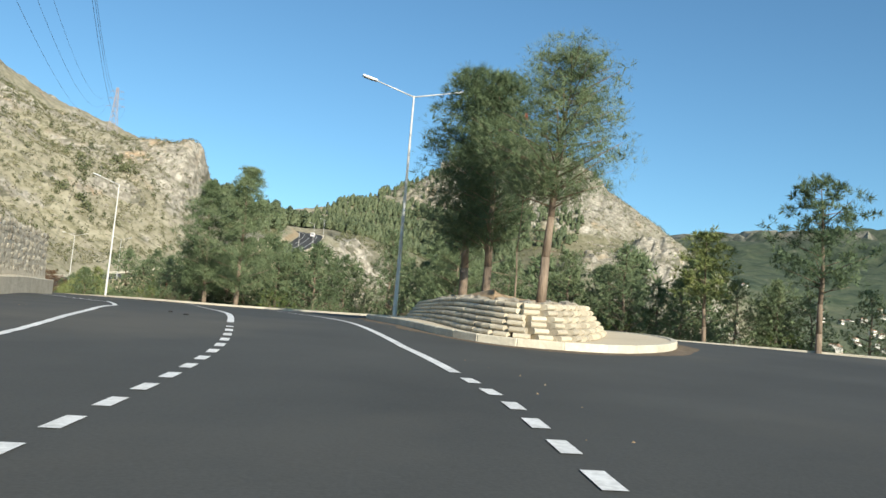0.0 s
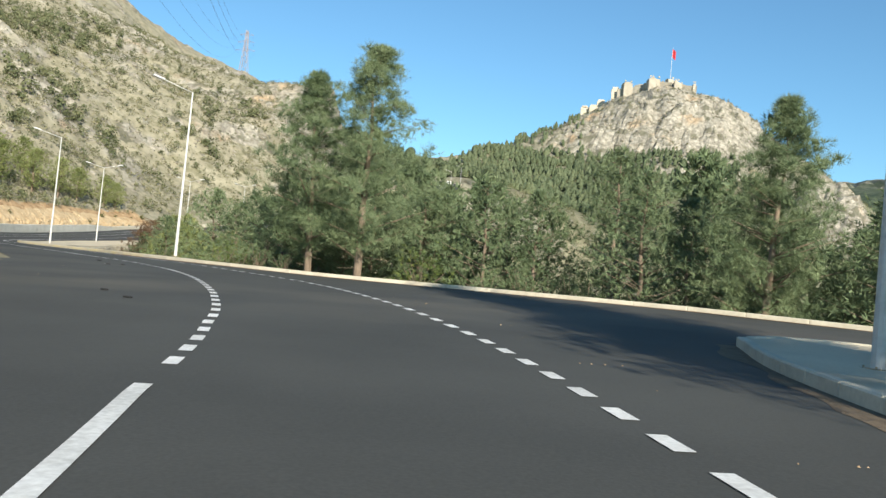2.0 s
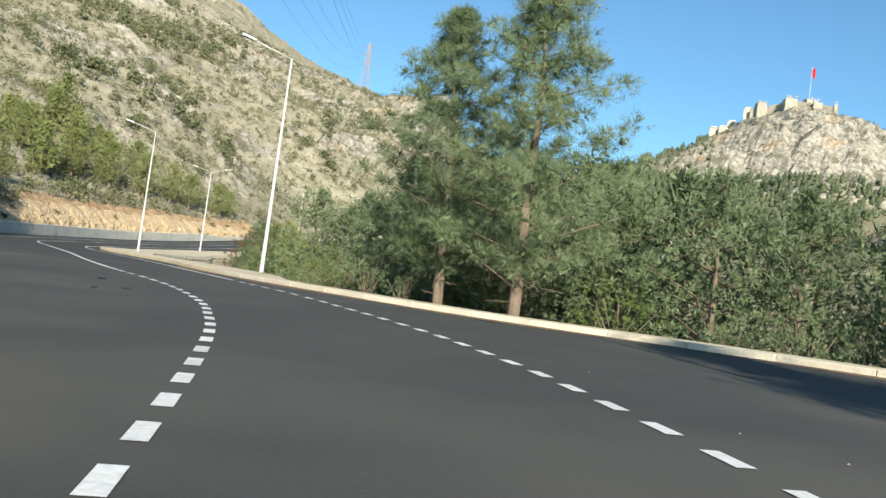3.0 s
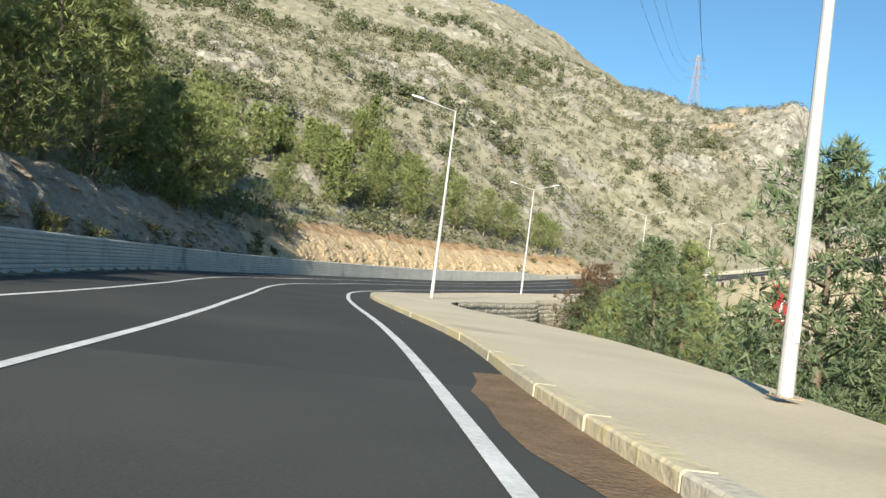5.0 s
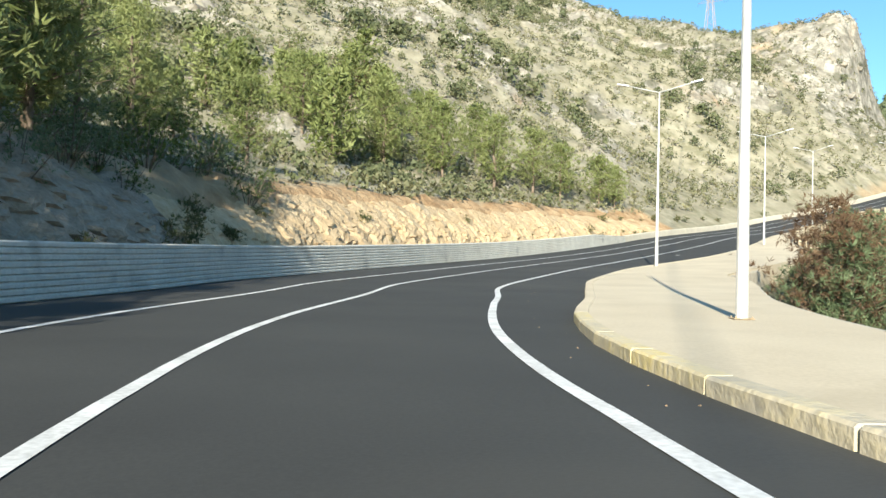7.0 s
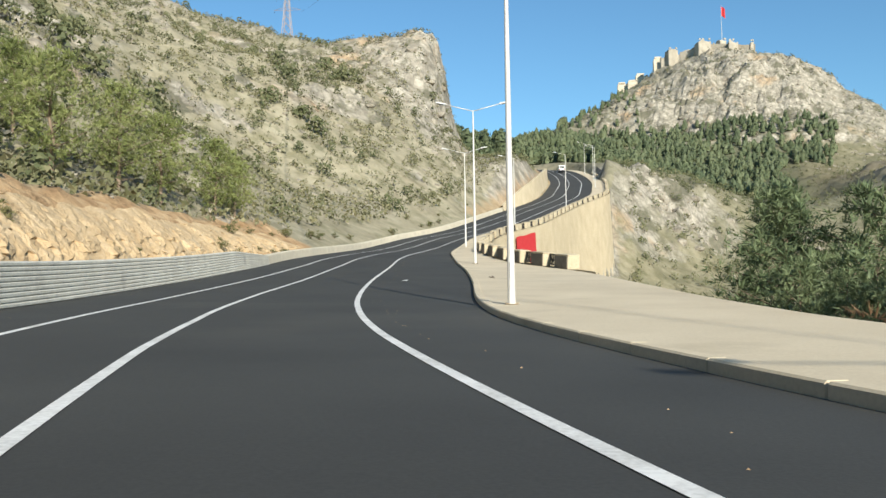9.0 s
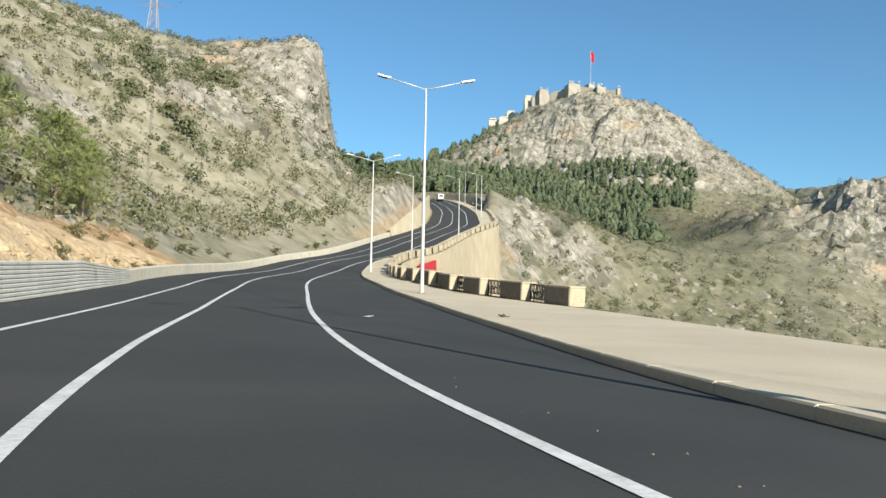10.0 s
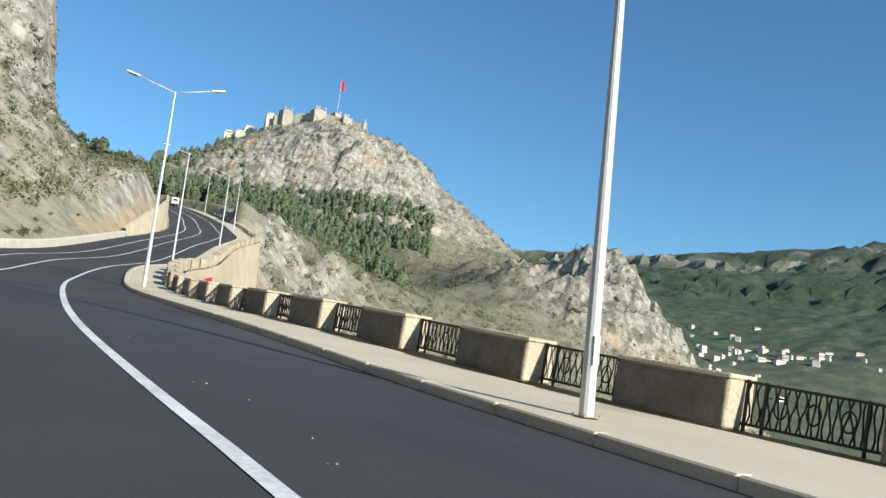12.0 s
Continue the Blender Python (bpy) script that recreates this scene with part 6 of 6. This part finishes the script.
HOUSES = [house(11, 8, 6.5), house(16, 9, 5), house(9, 9, 9)]
random.seed(31)
for k in range(84):
    x, y = random.gauss(560, 45), random.gauss(800, 70)
    if k >= 52:
        x, y = random.uniform(300, 450), random.uniform(600, 860)
    plant(HOUSES[k % 3], x, y, random.uniform(0.38, 0.7) * (1.0 if k < 52 else 0.75), random.uniform(-40, 40), float(drop([x], [y])[0]))
plant(HOUSES[1], -50, 548, 0.7, 20, float(drop([-50], [548])[0]) + 1.5)


# ---- rubble wall where the pavement narrows ----
def wing_wall():
    """Rubble facing under the pavement's outer edge, stone by stone."""
    run = [i for i in range(len(OUTER)) if OUTER[i, 0] < -45 and 113 < OUTER[i, 1] < 152]
    rows = []
    for i in run:
        x, y = OUTER[i]
        n = (tang_o[i, 1], -tang_o[i, 0])
        z = float(road_z([x], [y])[0]) + 0.13
        rows.append([(x + n[0] * d, y + n[1] * d, z + h) for d, h in ((-0.35, 0.0), (0.12, 0.0), (0.16, -0.1), (0.34, -3.2))])
    root = tagged(ribbon("wing_wall", rows, M_RUBBLE), "rubble stone wing wall beneath the pavement edge", "wall", kind="structure")
    rng = random.Random(12)
    protos = []
    for v in range(4):
        bm = bmesh.new()
        bmesh.ops.create_icosphere(bm, subdivisions=1, radius=0.5)
        for w in bm.verts:
            w.co = Vector((w.co.x, w.co.y * 0.5, w.co.z * 0.8)) + 0.12 * noise.noise_vector(w.co * 2 + Vector((v * 7, 3, 0)))
        protos.append(part("stone", bm, M_RUBBLE, root))
    count = 0
    s = float(run[0])
    while s < run[-1] - 1 and count < 290:
        for h in (0.22, 0.56, 0.90, 1.24, 1.6):
            p = Vector(outer_at(s + rng.uniform(-0.15, 0.15), 0.16 + h * 0.06))
            q = Vector(outer_at(s + 1.0, 0.16 + h * 0.06))
            p.z, q.z = p.z - h, q.z - h
            m = oriented(p, q) @ Matrix.Diagonal((rng.uniform(0.5, 0.75), 0.22, rng.uniform(0.36, 0.5), 1)) @ Matrix.Rotation(rng.uniform(-0.3, 0.3), 4, "Y")
            o = protos[count] if count < 4 else protos[count % 4].copy()
            if count >= 4:
                scene.collection.objects.link(o)
            o.matrix_basis = m
            count += 1
        s += 0.62


wing_wall()


# ---- litter and grit ----
def litter():
    random.seed(77)
    v, f = [], []
    for k in range(260):
        i = random.randint(70, 330)
        o = random.uniform(0.5, 1.1) if random.random() < 0.7 else random.uniform(-8.5, -7.3)
        p = LINE[i, :2] - LEFT[i] * o
        z = float(road_z([p[0]], [p[1]])[0]) + 0.008
        r = random.uniform(0.006, 0.02)
        b = len(v)
        a0 = random.uniform(0, 6.28)
        v += [(p[0] + r * math.cos(a0 + q * 2.09), p[1] + r * math.sin(a0 + q * 2.09), z) for q in range(3)] + [(p[0], p[1], z + r * 0.8)]
        f += [(b, b + 1, b + 3), (b + 1, b + 2, b + 3), (b + 2, b, b + 3)]
    tagged(mesh_object("grit", v, f, M_SOIL), "loose grit and dry needles on the asphalt edge", "grit", kind="stuff")


litter()


# ---- dirt washed against the island's kerb ----
def dirt():
    n = len(ISLAND)
    rows = []
    for i in range(n):
        p, q = ISLAND[i - 1], ISLAND[(i + 1) % n]
        t = (q - p) / max(1e-6, np.linalg.norm(q - p))
        mid = ISLAND[:, :2].mean(0)
        out = np.array([t[1], -t[0]])
        if np.dot(out, ISLAND[i] - mid) < 0:
            out = -out
        w = 0.35 + 0.45 * noise.noise((i * 0.22, 3.3, 0)) + 0.12 * noise.noise((i * 0.9, 1.3, 0))
        row = []
        for d in (0.0, max(0.06, w * 0.6), max(0.1, w)):
            c = ISLAND[i] + out * d
            row.append((c[0], c[1], float(road_z([c[0]], [c[1]])[0]) + (0.010 if d < w else 0.004)))
        rows.append(row)
    tagged(ribbon("dirt", rows, M_DIRT, flat=False), "brown dirt and dry needles washed against the kerb", "dirt", kind="stuff")


M_DIRT = material("brown_dirt", [(0.3, (0.10, 0.075, 0.05)), (0.7, (0.22, 0.165, 0.11))], 3, 0.95, 0.6, 7)
dirt()


# ---- brown needles swept along the kerb below the tall pines ----
def kerb_dirt():
    rows = []
    for i in range(3, len(KERB) - 3):
        x, y = KERB[i]
        if not (-34 < x < 8 and 55 < y < 90):
            continue
        t = KERB[i + 2] - KERB[i - 2]
        t = t / np.linalg.norm(t)
        n = np.array([-t[1], t[0]])
        w = max(0.12, 0.55 + 0.7 * noise.noise((i * 0.21, 8.1, 0)) + 0.25 * noise.noise((i * 0.9, 2.3, 0)))
        row = []
        for d, lift in ((0.06, 0.016), (0.06 + w * 0.6, 0.012), (0.06 + w, 0.005)):
            c = KERB[i] + n * d
            row.append((c[0], c[1], float(road_z([c[0]], [c[1]])[0]) + lift))
        rows.append(row)
    tagged(ribbon("needle_litter", rows, M_NEEDLES, flat=False), "dry brown pine needles swept along the kerb", "litter", kind="stuff")


M_NEEDLES = material("dry_needles", [(0.3, (0.13, 0.085, 0.05)), (0.7, (0.27, 0.18, 0.105))], 2.5, 0.95, 0.5, 8)
kerb_dirt()


# ---- raised studs in the far lane and scraps on the pavement ----
def road_stud():
    st = thing("road_stud", Matrix(), "worn dark road stud on the asphalt", "road stud", "road studs")
    bm = bmesh.new()
    box(bm, (0.24, 0.16, 0.05), (0, 0, 0.025), bevel=0.018)
    part("housing", bm, M_RUBBER, st)
    bm = bmesh.new()
    box(bm, (0.02, 0.10, 0.022), (0.115, 0, 0.03), Matrix.Rotation(-0.5, 4, "Y"), bevel=0.003)
    part("reflector", bm, M_WHITE, st)
    return st


STUD = road_stud()
STUDS = [(-9.2, 26.1), (-8.6, 25.2), (-16.3, 48.8), (-15.2, 47.5), (-24.7, 64.8), (-22.8, 62.9), (-23.0, 62.1)]
for k, (x, y) in enumerate(STUDS):
    plant(STUD, x, y, 0.65, 100 + 20 * k, float(road_z([x], [y])[0]))


def scrap(name, label, size, x, y, lift, turn, mat):
    o = thing(name, pose(x, y, float(road_z([x], [y])[0]) + lift, 0, 0, turn), label, "litter")
    bm = bmesh.new()
    bmesh.ops.create_grid(bm, x_segments=6, y_segments=4, size=0.5)
    for v in bm.verts:
        v.co = Vector((v.co.x * size[0], v.co.y * size[1], 0.012 + size[2] * (0.5 + noise.noise(v.co * 2.2 + Vector((x, y, 0)))) * (v.co.x + 0.5)))
    bmesh.ops.solidify(bm, geom=bm.faces[:], thickness=0.008)
    part("sheet", bm, mat, o)


scrap("bark_piece", "dark brown curled piece of bark on the pavement", (0.55, 0.22, 0.10), -70.1, 169.3, 0.15, 100, M_BARK)
scrap("paper_scrap", "crumpled white paper scrap on the asphalt", (0.28, 0.2, 0.04), -74.3, 169.1, 0.0, 30, M_WHITE)
scrap("paper_scrap", "small white paper scrap by the kerb", (0.2, 0.14, 0.04), -71.9, 193.6, 0.0, 75, M_WHITE)
